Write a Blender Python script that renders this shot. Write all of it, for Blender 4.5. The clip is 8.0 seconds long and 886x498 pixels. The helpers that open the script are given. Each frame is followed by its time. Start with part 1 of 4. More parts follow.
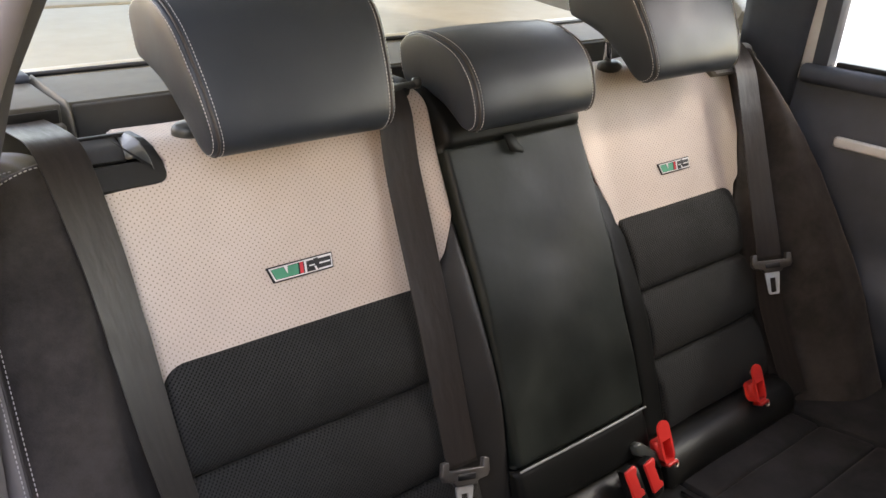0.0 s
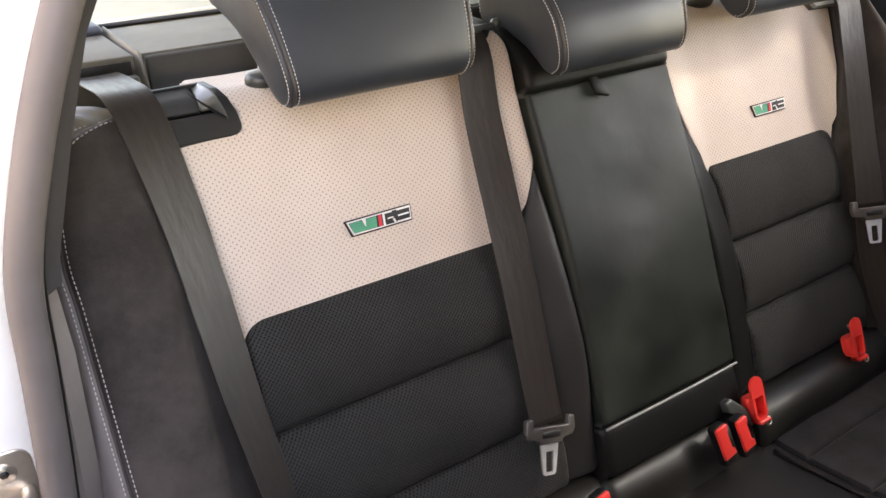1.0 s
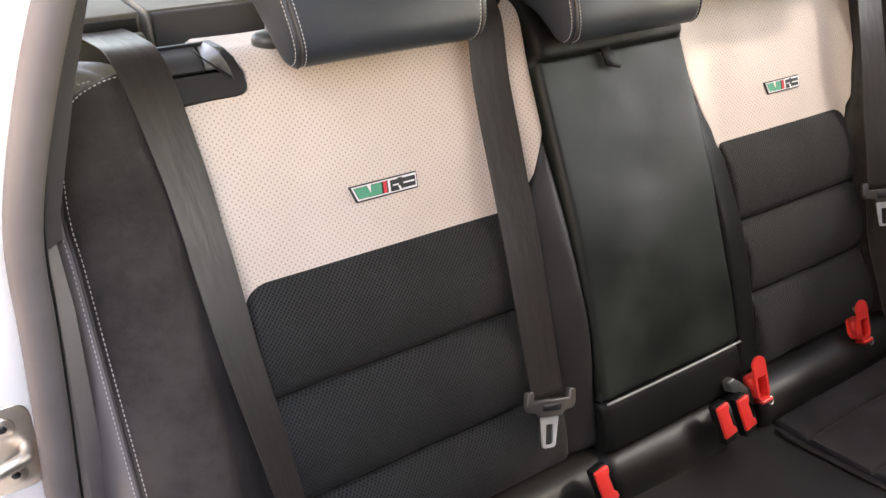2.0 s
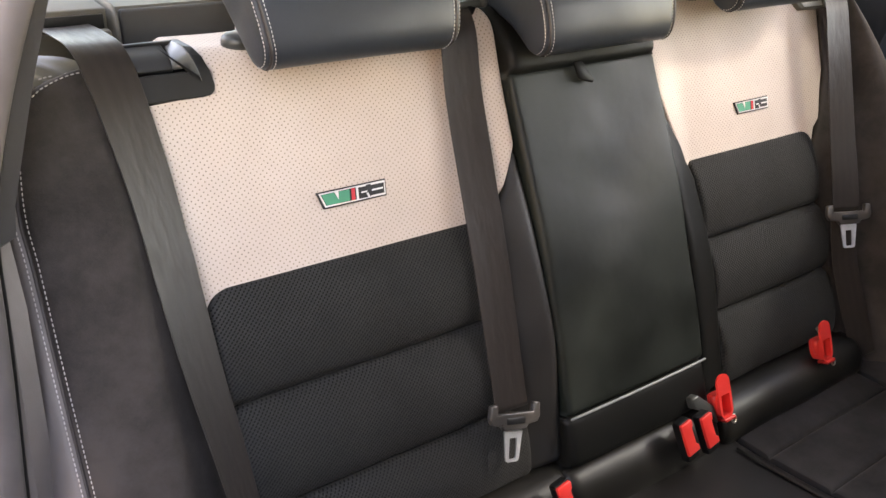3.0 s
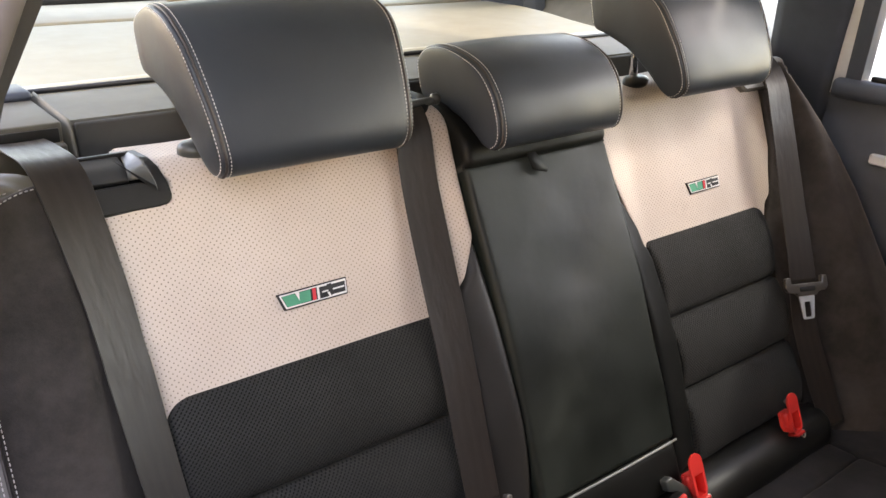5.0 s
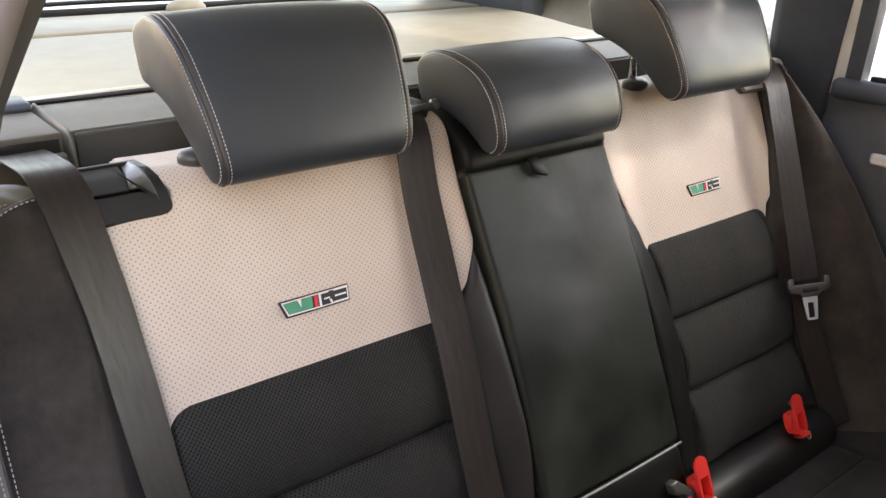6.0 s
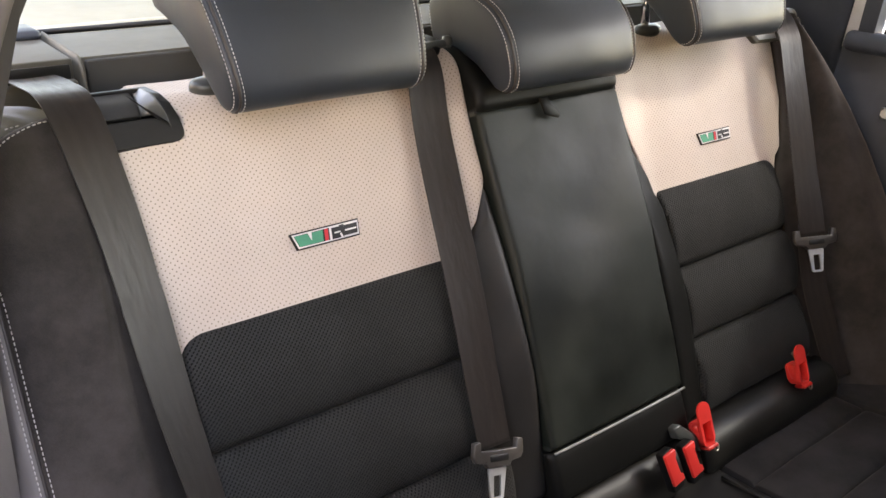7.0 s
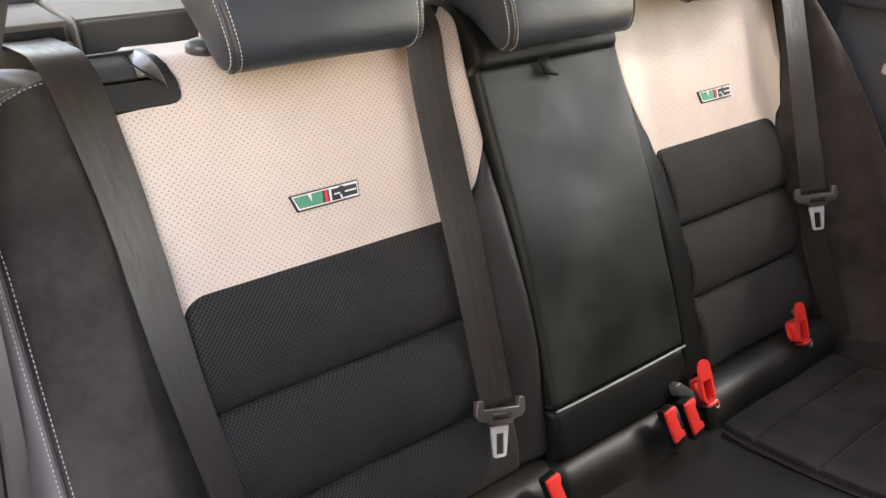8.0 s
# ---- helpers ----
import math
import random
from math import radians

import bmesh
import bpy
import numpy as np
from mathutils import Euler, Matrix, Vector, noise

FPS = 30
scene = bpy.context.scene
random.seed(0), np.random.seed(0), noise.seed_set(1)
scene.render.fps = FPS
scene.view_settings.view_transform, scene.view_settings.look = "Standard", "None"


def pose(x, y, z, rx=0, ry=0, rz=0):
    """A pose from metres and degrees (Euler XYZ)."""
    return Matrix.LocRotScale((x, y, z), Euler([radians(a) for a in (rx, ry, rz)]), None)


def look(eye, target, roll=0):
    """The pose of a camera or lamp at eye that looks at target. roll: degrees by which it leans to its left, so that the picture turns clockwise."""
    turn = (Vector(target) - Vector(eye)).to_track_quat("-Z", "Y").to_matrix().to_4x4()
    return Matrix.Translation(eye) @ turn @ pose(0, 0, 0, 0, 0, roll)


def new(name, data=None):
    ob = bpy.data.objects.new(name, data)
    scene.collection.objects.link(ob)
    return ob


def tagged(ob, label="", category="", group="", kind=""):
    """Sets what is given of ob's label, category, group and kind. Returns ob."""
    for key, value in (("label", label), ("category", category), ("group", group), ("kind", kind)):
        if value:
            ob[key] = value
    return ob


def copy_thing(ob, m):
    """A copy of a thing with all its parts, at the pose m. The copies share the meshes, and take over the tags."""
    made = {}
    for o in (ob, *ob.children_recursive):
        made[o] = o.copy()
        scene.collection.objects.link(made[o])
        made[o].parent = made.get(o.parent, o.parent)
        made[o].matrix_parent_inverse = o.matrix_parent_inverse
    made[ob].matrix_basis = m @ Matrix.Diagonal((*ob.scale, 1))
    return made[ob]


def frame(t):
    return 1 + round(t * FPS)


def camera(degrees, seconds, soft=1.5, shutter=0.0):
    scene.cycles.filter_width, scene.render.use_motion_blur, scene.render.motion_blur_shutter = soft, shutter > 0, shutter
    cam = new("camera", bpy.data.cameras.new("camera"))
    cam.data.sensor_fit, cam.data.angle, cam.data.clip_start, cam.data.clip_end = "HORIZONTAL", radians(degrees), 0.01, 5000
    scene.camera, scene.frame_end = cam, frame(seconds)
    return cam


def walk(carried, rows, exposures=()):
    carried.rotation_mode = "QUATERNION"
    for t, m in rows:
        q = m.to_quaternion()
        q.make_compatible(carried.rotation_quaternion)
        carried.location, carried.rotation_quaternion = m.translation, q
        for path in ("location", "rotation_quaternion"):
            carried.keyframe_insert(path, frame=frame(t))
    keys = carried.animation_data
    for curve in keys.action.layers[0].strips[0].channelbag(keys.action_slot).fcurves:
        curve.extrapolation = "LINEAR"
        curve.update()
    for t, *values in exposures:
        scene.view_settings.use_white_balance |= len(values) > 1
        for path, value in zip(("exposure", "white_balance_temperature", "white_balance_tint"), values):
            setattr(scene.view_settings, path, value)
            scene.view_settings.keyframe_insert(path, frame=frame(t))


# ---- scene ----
# ---------------------------------------------------------------- camera
Z0 = 0.95          # height of the backrest's reference seam over the ground
RECLINE = radians(24.0)
cam = camera(56.17, 8.0, soft=1.5)
PATH = [
    (0.0, -0.8059, -0.7601, 0.5271, 66.31, -1.86, -38.66),
    (0.2, -0.7953, -0.7465, 0.5234, 66.20, -1.09, -38.07),
    (0.3, -0.7939, -0.7355, 0.5194, 65.68, -1.15, -38.05),
    (0.5, -0.7919, -0.7254, 0.5144, 64.21, -1.54, -37.10),
    (0.7, -0.7958, -0.7216, 0.5122, 63.38, -0.51, -35.50),
    (1.0, -0.7973, -0.7175, 0.5120, 62.76, 0.57, -34.78),
    (1.2, -0.7952, -0.7162, 0.5072, 62.42, 0.19, -34.08),
    (1.5, -0.7957, -0.7146, 0.5007, 61.46, -0.40, -33.53),
    (1.7, -0.7955, -0.7146, 0.4999, 61.04, -0.30, -33.74),
    (2.8, -0.7907, -0.7107, 0.4930, 62.04, -2.68, -34.44),
    (3.0, -0.7883, -0.7101, 0.4918, 62.05, -2.95, -34.87),
    (3.5, -0.7861, -0.7112, 0.4927, 62.59, -3.17, -35.96),
    (4.0, -0.7804, -0.7099, 0.4982, 63.60, -2.79, -36.63),
    (4.5, -0.7764, -0.7092, 0.5086, 65.31, -2.29, -37.34),
    (5.0, -0.7766, -0.7116, 0.5124, 67.46, -1.47, -37.78),
    (5.2, -0.7780, -0.7110, 0.5132, 68.15, -1.17, -37.81),
    (6.3, -0.7752, -0.7125, 0.5104, 67.77, -0.64, -37.96),
    (6.5, -0.7758, -0.7125, 0.5105, 67.32, -0.81, -37.93),
    (6.7, -0.7837, -0.7150, 0.4977, 66.73, -1.10, -37.80),
    (7.0, -0.7937, -0.7140, 0.4783, 65.57, -1.63, -37.63),
    (7.2, -0.7969, -0.7169, 0.4750, 64.54, -1.88, -37.41),
    (7.5, -0.7982, -0.7195, 0.4697, 63.97, -1.71, -37.41),
    (8.0, -0.7960, -0.7171, 0.4700, 63.37, -0.96, -37.92),
]
walk(cam, [(t, pose(x, y, z + Z0, rx, ry, rz)) for t, x, y, z, rx, ry, rz in PATH],
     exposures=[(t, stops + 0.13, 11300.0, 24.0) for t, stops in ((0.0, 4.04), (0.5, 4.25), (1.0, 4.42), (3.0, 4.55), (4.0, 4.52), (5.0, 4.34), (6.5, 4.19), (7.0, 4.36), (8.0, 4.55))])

# ---------------------------------------------------------------- world and sun
world = bpy.data.worlds.new("overcast_sky")
world.use_nodes = True
scene.world = world
wn = world.node_tree
sky = wn.nodes.new("ShaderNodeTexSky")
sky.sky_type = 'NISHITA'
sky.sun_disc = False
sky.sun_elevation = radians(41)
sky.sun_rotation = radians(117)
sky.air_density, sky.dust_density, sky.ozone_density = 1.0, 0.3, 1.0
wn.nodes["Background"].inputs["Strength"].default_value = 0.15
wn.links.new(sky.outputs["Color"], wn.nodes["Background"].inputs["Color"])
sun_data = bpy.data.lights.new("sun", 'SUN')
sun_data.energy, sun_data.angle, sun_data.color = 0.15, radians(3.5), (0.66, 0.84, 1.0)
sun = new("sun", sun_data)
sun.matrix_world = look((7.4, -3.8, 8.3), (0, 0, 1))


# ---------------------------------------------------------------- materials
class Nodes:
    """A short hand for building a node material."""

    def __init__(self, name):
        self.mat = bpy.data.materials.new(name)
        self.mat.use_nodes = True
        self.t = self.mat.node_tree
        self.bsdf = self.t.nodes["Principled BSDF"]

    def node(self, kind, **inputs):
        n = self.t.nodes.new(kind)
        for k, v in inputs.items():
            self.put(n, k.replace("_", " "), v)
        return n

    def put(self, n, key, v):
        if isinstance(v, bpy.types.NodeSocket):
            self.t.links.new(v, n.inputs[key])
        else:
            n.inputs[key].default_value = v

    def math(self, op, a, b=0.0, c=0.0):
        n = self.t.nodes.new("ShaderNodeMath")
        n.operation = op
        for i, v in enumerate((a, b, c)):
            self.put(n, i, v)
        return n.outputs[0]

    def coord(self, uv=False):
        n = self.t.nodes.new("ShaderNodeTexCoord")
        return n.outputs["UV" if uv else "Object"]

    def noise(self, scale, detail=3.0, vec=None, rough=0.55):
        n = self.node("ShaderNodeTexNoise", Scale=scale, Detail=detail, Roughness=rough)
        self.t.links.new(vec or self.coord(), n.inputs["Vector"])
        return n.outputs["Fac"]

    def ramp(self, fac, stops):
        n = self.t.nodes.new("ShaderNodeValToRGB")
        els = n.color_ramp.elements
        while len(els) < len(stops):
            els.new(0.5)
        for e, (p, c) in zip(els, stops):
            e.position, e.color = p, (*c, 1) if len(c) == 3 else c
        self.t.links.new(fac, n.inputs[0])
        return n.outputs[0]

    def mix(self, fac, a, b):
        n = self.t.nodes.new("ShaderNodeMix")
        n.data_type = 'RGBA'
        for key, v in ((0, fac), (6, a), (7, b)):
            if isinstance(v, tuple) and len(v) == 3:
                v = (*v, 1)
            self.put(n, key, v)
        return n.outputs[2]

    def bump(self, height, strength=0.3, dist=0.001, normal=None):
        n = self.node("ShaderNodeBump", Strength=strength, Distance=dist, Height=height)
        if normal:
            self.t.links.new(normal, n.inputs["Normal"])
        return n.outputs[0]

    def done(self, color=None, rough=None, metal=None, normal=None, **more):
        for key, v in (("Base Color", color), ("Roughness", rough), ("Metallic", metal), ("Normal", normal)):
            if v is not None:
                if isinstance(v, tuple) and len(v) == 3:
                    v = (*v, 1)
                self.put(self.bsdf, key, v)
        for k, v in more.items():
            self.put(self.bsdf, k.replace("_", " "), v)
        return self.mat


def two_tone(c, amount):
    lo = tuple(v * (1 - amount) for v in c)
    hi = tuple(min(1, v * (1 + amount)) for v in c)
    return lo, hi


def leather(name, c, rough=0.42, grain=900.0, wear=0.18, spec=0.5, patchy=0.22, dents=0.05):
    k = Nodes(name)
    lo, hi = two_tone(c, wear)
    col = k.ramp(k.noise(9.0, 4.0), [(0.3, lo), (0.7, hi)])
    vor = k.node("ShaderNodeTexVoronoi", Scale=grain)
    k.t.links.new(k.coord(), vor.inputs["Vector"])
    n1 = k.bump(vor.outputs["Distance"], 0.14, 0.0006)
    n2 = k.bump(k.noise(28.0 if dents < 0.1 else 12.0, 3.0), dents, 0.006, n1)
    r = k.math('MULTIPLY_ADD', k.noise(14.0 if patchy < 0.3 else 9.0, 7.0, rough=0.68), patchy, rough - patchy / 2)
    return k.done(col, r, 0.0, n2, Specular_IOR_Level=spec)


def dots(k, px, py, radius, soft, slant=0.0, slim=1.0):
    """1 in the middle of staggered dots of that pitch on the sheet's own metres, 0 between; slant and slim stretch them along a diagonal."""
    sep = k.node("ShaderNodeSeparateXYZ")
    k.t.links.new(k.coord(uv=True), sep.inputs[0])
    row = k.math('DIVIDE', sep.outputs[1], py)
    odd = k.math('MULTIPLY', k.math('MODULO', k.math('FLOOR', k.math('ADD', row, 1000.0)), 2.0), 0.5)
    fx = k.math('SUBTRACT', k.math('FRACT', k.math('ADD', k.math('DIVIDE', sep.outputs[0], px), odd)), 0.5)
    fy = k.math('SUBTRACT', k.math('FRACT', row), 0.5)
    dx, dy = k.math('SUBTRACT', k.math('MULTIPLY', fx, px), k.math('MULTIPLY', fy, py * slant)), k.math('MULTIPLY', fy, py * slim)
    r = k.math('SQRT', k.math('ADD', k.math('MULTIPLY', dx, dx), k.math('MULTIPLY', dy, dy)))
    return k.math('SUBTRACT', 1.0, k.math('SMOOTH_MIN', 1.0, k.math('MAXIMUM', 0.0, k.math('DIVIDE', k.math('SUBTRACT', r, radius), soft)), 0.05))


def perforated(name):
    k = Nodes(name)
    base = k.ramp(k.noise(7.0, 4.0), [(0.3, (0.490, 0.390, 0.326)), (0.7, (0.575, 0.468, 0.398))])
    fine = k.noise(160.0, 3.0)
    base = k.mix(k.math('MULTIPLY', fine, 0.25), base, (0.43, 0.35, 0.29))
    d = dots(k, 0.0072, 0.0034, 0.00056, 0.00032)
    col = k.mix(k.math('MULTIPLY', d, k.math('MULTIPLY_ADD', k.noise(45.0, 3.0), 0.6, 0.55)), base, (0.085, 0.060, 0.046))
    n1 = k.bump(d, 0.5, -0.0012)
    n2 = k.bump(fine, 0.12, 0.0008, n1)
    n3 = k.bump(k.noise(13.0, 2.0), 0.26, 0.008, n2)
    return k.done(col, 0.72, 0.0, n3, Sheen_Weight=0.25, Sheen_Roughness=0.5)


def airmesh(name):
    k = Nodes(name)
    d = dots(k, 0.0054, 0.0026, 0.00080, 0.00050, 0.50, 0.90)
    big = k.noise(11.0, 3.0)
    body = k.ramp(big, [(0.3, (0.034, 0.0325, 0.0302)), (0.7, (0.050, 0.0480, 0.0445))])
    body = k.mix(k.math('MULTIPLY', k.noise(420.0, 3.0), 0.8), body, (0.010, 0.010, 0.010))
    col = k.mix(d, body, (0.0055, 0.0056, 0.0052))
    n1 = k.bump(d, 0.7, -0.0013)
    return k.done(col, 0.75, 0.0, n1, Sheen_Weight=0.04, Sheen_Roughness=0.35, Specular_IOR_Level=0.1)


def suede(name, c=(0.031, 0.0264, 0.0242), sheen=0.22):
    """Short nap, brushed lighter and darker in soft patches, with fine mottling."""
    k = Nodes(name)
    lo, hi = two_tone(c, 0.50)
    patch = k.math('MULTIPLY_ADD', k.noise(11.0, 3.0, rough=0.6), 0.75, k.math('MULTIPLY', k.noise(95.0, 6.0, rough=0.75), 0.25))
    col = k.ramp(patch, [(0.38, lo), (0.64, hi)])
    fine = k.noise(620.0, 3.0)
    col = k.mix(k.math('MULTIPLY', fine, 0.30), col, tuple(v * 1.9 for v in c))
    return k.done(col, 0.92, 0.0, k.bump(fine, 0.35, 0.0008), Sheen_Weight=sheen, Sheen_Roughness=0.35, Sheen_Tint=(1.0, 0.85, 0.76, 1.0), Specular_IOR_Level=0.16)


def webbing(name):
    """Woven belt: broad lengthwise bands, fine crosswise ribs, worn and slightly wavy, so that it shines unevenly."""
    k = Nodes(name)
    sep = k.node("ShaderNodeSeparateXYZ")
    k.t.links.new(k.coord(uv=True), sep.inputs[0])
    u = sep.outputs[0]
    bands = k.math('MULTIPLY_ADD', k.math('SINE', k.math('MULTIPLY', u, 470.0)), 0.5, 0.5)
    rib = k.math('SINE', k.math('MULTIPLY', k.math('ADD', sep.outputs[1], k.math('MULTIPLY', k.math('PINGPONG', u, 0.006), 1.0)), 3100.0))
    long = k.node("ShaderNodeCombineXYZ", X=k.math('MULTIPLY', u, 1.0), Y=k.math('MULTIPLY', sep.outputs[1], 0.16))
    streak = k.noise(150.0, 3.0, long.outputs[0])
    col = k.mix(k.math('MULTIPLY', bands, k.math('MULTIPLY_ADD', k.noise(9.0, 3.0), 1.2, -0.1)), (0.0240, 0.0176, 0.0152), (0.0375, 0.0275, 0.0235))
    col = k.mix(k.math('MULTIPLY', streak, 0.75), col, (0.0155, 0.0124, 0.0110))
    wave = k.node("ShaderNodeCombineXYZ", X=k.math('MULTIPLY', u, 3.0), Y=sep.outputs[1])
    n1 = k.bump(k.noise(22.0, 2.0, wave.outputs[0]), 0.30, 0.003)
    n2 = k.bump(rib, 0.07, 0.0004, n1)
    r = k.math('MULTIPLY_ADD', streak, 0.30, 0.28)
    return k.done(col, r, 0.0, n2, Sheen_Weight=0.05, Sheen_Roughness=0.4, Specular_IOR_Level=0.28)


def plastic(name, c, rough=0.5, grain=700.0, amount=0.12, spec=0.5):
    k = Nodes(name)
    lo, hi = two_tone(c, amount)
    col = k.ramp(k.noise(18.0, 4.0), [(0.3, lo), (0.7, hi)])
    r = k.math('MULTIPLY_ADD', k.noise(30.0, 3.0), 0.14, rough - 0.07)
    return k.done(col, r, 0.0, k.bump(k.noise(grain, 2.0), 0.12, 0.0005), Specular_IOR_Level=spec)


def metal(name, c, rough=0.25):
    k = Nodes(name)
    lo, hi = two_tone(c, 0.08)
    col = k.ramp(k.noise(60.0, 3.0), [(0.3, lo), (0.7, hi)])
    r = k.math('MULTIPLY_ADD', k.noise(45.0, 4.0), 0.2, rough - 0.1)
    return k.done(col, r, 1.0, k.bump(k.noise(300.0, 2.0), 0.05, 0.0004))


def glass(name):
    m = bpy.data.materials.new(name)
    m.use_nodes = True
    t = m.node_tree
    t.nodes.clear()
    out, mixer = t.nodes.new("ShaderNodeOutputMaterial"), t.nodes.new("ShaderNodeMixShader")
    tr, gl = t.nodes.new("ShaderNodeBsdfTransparent"), t.nodes.new("ShaderNodeBsdfGlossy")
    fr = t.nodes.new("ShaderNodeFresnel")
    fr.inputs["IOR"].default_value = 1.45
    tr.inputs["Color"].default_value = (0.49, 0.56, 0.58, 1)
    gl.inputs["Roughness"].default_value = 0.02
    t.links.new(fr.outputs[0], mixer.inputs[0])
    t.links.new(tr.outputs[0], mixer.inputs[1])
    t.links.new(gl.outputs[0], mixer.inputs[2])
    t.links.new(mixer.outputs[0], out.inputs["Surface"])
    return m


BEIGE = perforated("beige_perforated_suede_leather")
MESH = airmesh("black_air_mesh_fabric")
SUEDE = suede("black_suede", (0.0315, 0.0256, 0.0232), 0.22)
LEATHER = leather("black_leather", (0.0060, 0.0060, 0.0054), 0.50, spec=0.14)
LEATHER_ARM = leather("soft_black_armrest_leather", (0.0095, 0.0118, 0.0095), 0.49, 700.0, 0.55, 0.23, 0.54, 0.24)
LEATHER_ROLL = leather("shiny_black_leather", (0.0095, 0.0084, 0.0070), 0.44, 500.0, 0.35, 0.28, 0.30)
LEATHER_SEAT = leather("brown_black_seat_leather", (0.0080, 0.0063, 0.0056), 0.42, 800.0, 0.25, 0.28, 0.3)
LEATHER_HEAD = leather("charcoal_headrest_leather", (0.0215, 0.0270, 0.0340), 0.45, 1100.0, 0.10, 0.42)
# lighter copy of the black leather, with the light on it put into the colour
LEATHER_INNER_LIT = leather("lit_black_leather", (0.022, 0.0200, 0.0190), 0.44, spec=0.28)
LEATHER_BROWN = leather("seam_piping_leather", (0.035, 0.026, 0.024), 0.5)
WEB = webbing("seat_belt_webbing")
THREAD = plastic("pale_thread", (0.66, 0.61, 0.57), 0.8)
SEAM_THREAD = plastic("greyed_thread", (0.42, 0.37, 0.34), 0.8)
BLACK = plastic("black_plastic", (0.008, 0.008, 0.0084), 0.5, spec=0.3)
GLOSS_BLACK = plastic("smooth_black_plastic", (0.017, 0.0162, 0.0152), 0.36, spec=0.34)
GREY_TRIM = plastic("dark_grey_trim", (0.105, 0.092, 0.073), 0.65)
CUP = plastic("grained_dark_plastic", (0.022, 0.021, 0.020), 0.5)
SHELL = plastic("matt_black_plastic", (0.004, 0.004, 0.004), 0.62, spec=0.18)
SLATE = plastic("dark_slate_trim", (0.026, 0.024, 0.026), 0.6)
COLLAR = plastic("smooth_grey_plastic", (0.05, 0.052, 0.048), 0.35)
# grey base colour holds the highlight that black plastic shows here
LEVER = plastic("plastic_sheen_grey", (0.085, 0.083, 0.076), 0.20)
BLUE_TRIM = plastic("slate_grey_trim", (0.050, 0.060, 0.080), 0.55)
TONGUE = plastic("grey_brown_plastic", (0.055, 0.047, 0.042), 0.30)
CHROME = metal("chrome", (0.75, 0.75, 0.77), 0.14)
STEEL = metal("zinc_plated_steel", (0.60, 0.53, 0.46), 0.40)
BRUSHED = metal("brushed_steel", (0.80, 0.80, 0.80), 0.50)
ALU = plastic("satin_silver_paint", (0.62, 0.63, 0.66), 0.32)
RED = plastic("red_plastic", (0.72, 0.036, 0.030), 0.38, 500.0, 0.06)
GREEN = plastic("green_embroidery", (0.02, 0.26, 0.15), 0.7, 900.0, 0.15)
RED_THREAD = plastic("red_embroidery", (0.62, 0.03, 0.04), 0.7, 900.0)
WHITE_THREAD = plastic("silver_white_embroidery", (0.66, 0.63, 0.60), 0.55, 900.0)
BLACK_THREAD = plastic("black_embroidery", (0.012, 0.011, 0.012), 0.7, 900.0)
PAINT = plastic("white_car_paint", (0.90, 0.865, 0.83), 0.22, 40.0, 0.03)
RUBBER = plastic("grey_rubber", (0.084, 0.071, 0.070), 0.6)
# top and flank are one leather; each colour carries the light falling there
SIDE_LEATHER = leather("grey_side_leather", (0.120, 0.106, 0.086), 0.44)
FLANK_LEATHER = leather("lilac_lit_leather", (0.128, 0.108, 0.102), 0.50)
PILLAR_LEATHER = leather("brown_grey_leather", (0.150, 0.130, 0.121), 0.48)
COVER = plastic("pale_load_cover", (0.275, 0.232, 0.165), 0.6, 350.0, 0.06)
RAIL = plastic("cream_rail", (0.52, 0.47, 0.37), 0.4)
HEADLINER = plastic("pale_headliner", (0.72, 0.735, 0.735), 0.9, 500.0, 0.05)
CUSHION = suede("black_cushion_fabric", (0.0180, 0.0158, 0.0154), 0.06)
CARPET = suede("charcoal_carpet", (0.03, 0.03, 0.03))
CONCRETE = plastic("pale_concrete", (0.32, 0.295, 0.26), 0.85, 60.0, 0.2)
# warm colour of the added wall, chosen for the light it throws back
BOUNCE_WALL = plastic("sandy_bounce", (0.80, 0.62, 0.45), 0.9, 90.0, 0.10)
GLASS = glass("window_glass")

# ---------------------------------------------------------------- helpers
ORIGIN = {}
SR, CR = math.sin(RECLINE), math.cos(RECLINE)


def B(x, s, d=0.0):
    """A place by the backrest: x across, s up along it, d out of its face."""
    return Vector((x, s * SR - d * CR, s * CR + d * SR + Z0))


BEND, BEND_R, BEND_A = 0.265, 0.035, radians(66)


def BT(x, s, d=0.0):
    """As B, but past BEND the sheet bends back over the top of the seat until it lies level; s then runs along the sheet."""
    k = min(max(0.0, (s - BEND) / BEND_R), BEND_A)
    flat = max(0.0, s - BEND - BEND_R * BEND_A)
    ps, pd = min(s, BEND) + BEND_R * math.sin(k) + flat * math.cos(BEND_A), -BEND_R * (1 - math.cos(k)) - flat * math.sin(BEND_A)
    return B(x, ps + d * math.sin(k), pd + d * math.cos(k))


def R(x, y, z):
    return Vector((x, y, z + Z0))


def thing(name, at, label, category, group="", kind=""):
    e = new(name)
    e.empty_display_size = 0.05
    e.location = at
    ORIGIN[e.name] = Vector(at)
    return tagged(e, label, category, group, kind)


def part(name, bm, material, parent=None, label="", smooth=True):
    """Links a bmesh as one mesh object under a thing or a part."""
    base = ORIGIN[parent.name] if parent else Vector()
    for v in bm.verts:
        v.co -= base
    for f in bm.faces:
        f.smooth = smooth
    me = bpy.data.meshes.new(name)
    bm.to_mesh(me)
    bm.free()
    me.materials.append(material)
    ob = new(name, me)
    if parent:
        ob.parent = parent
    ORIGIN[ob.name] = base
    if label:
        ob["label"] = label
    return ob


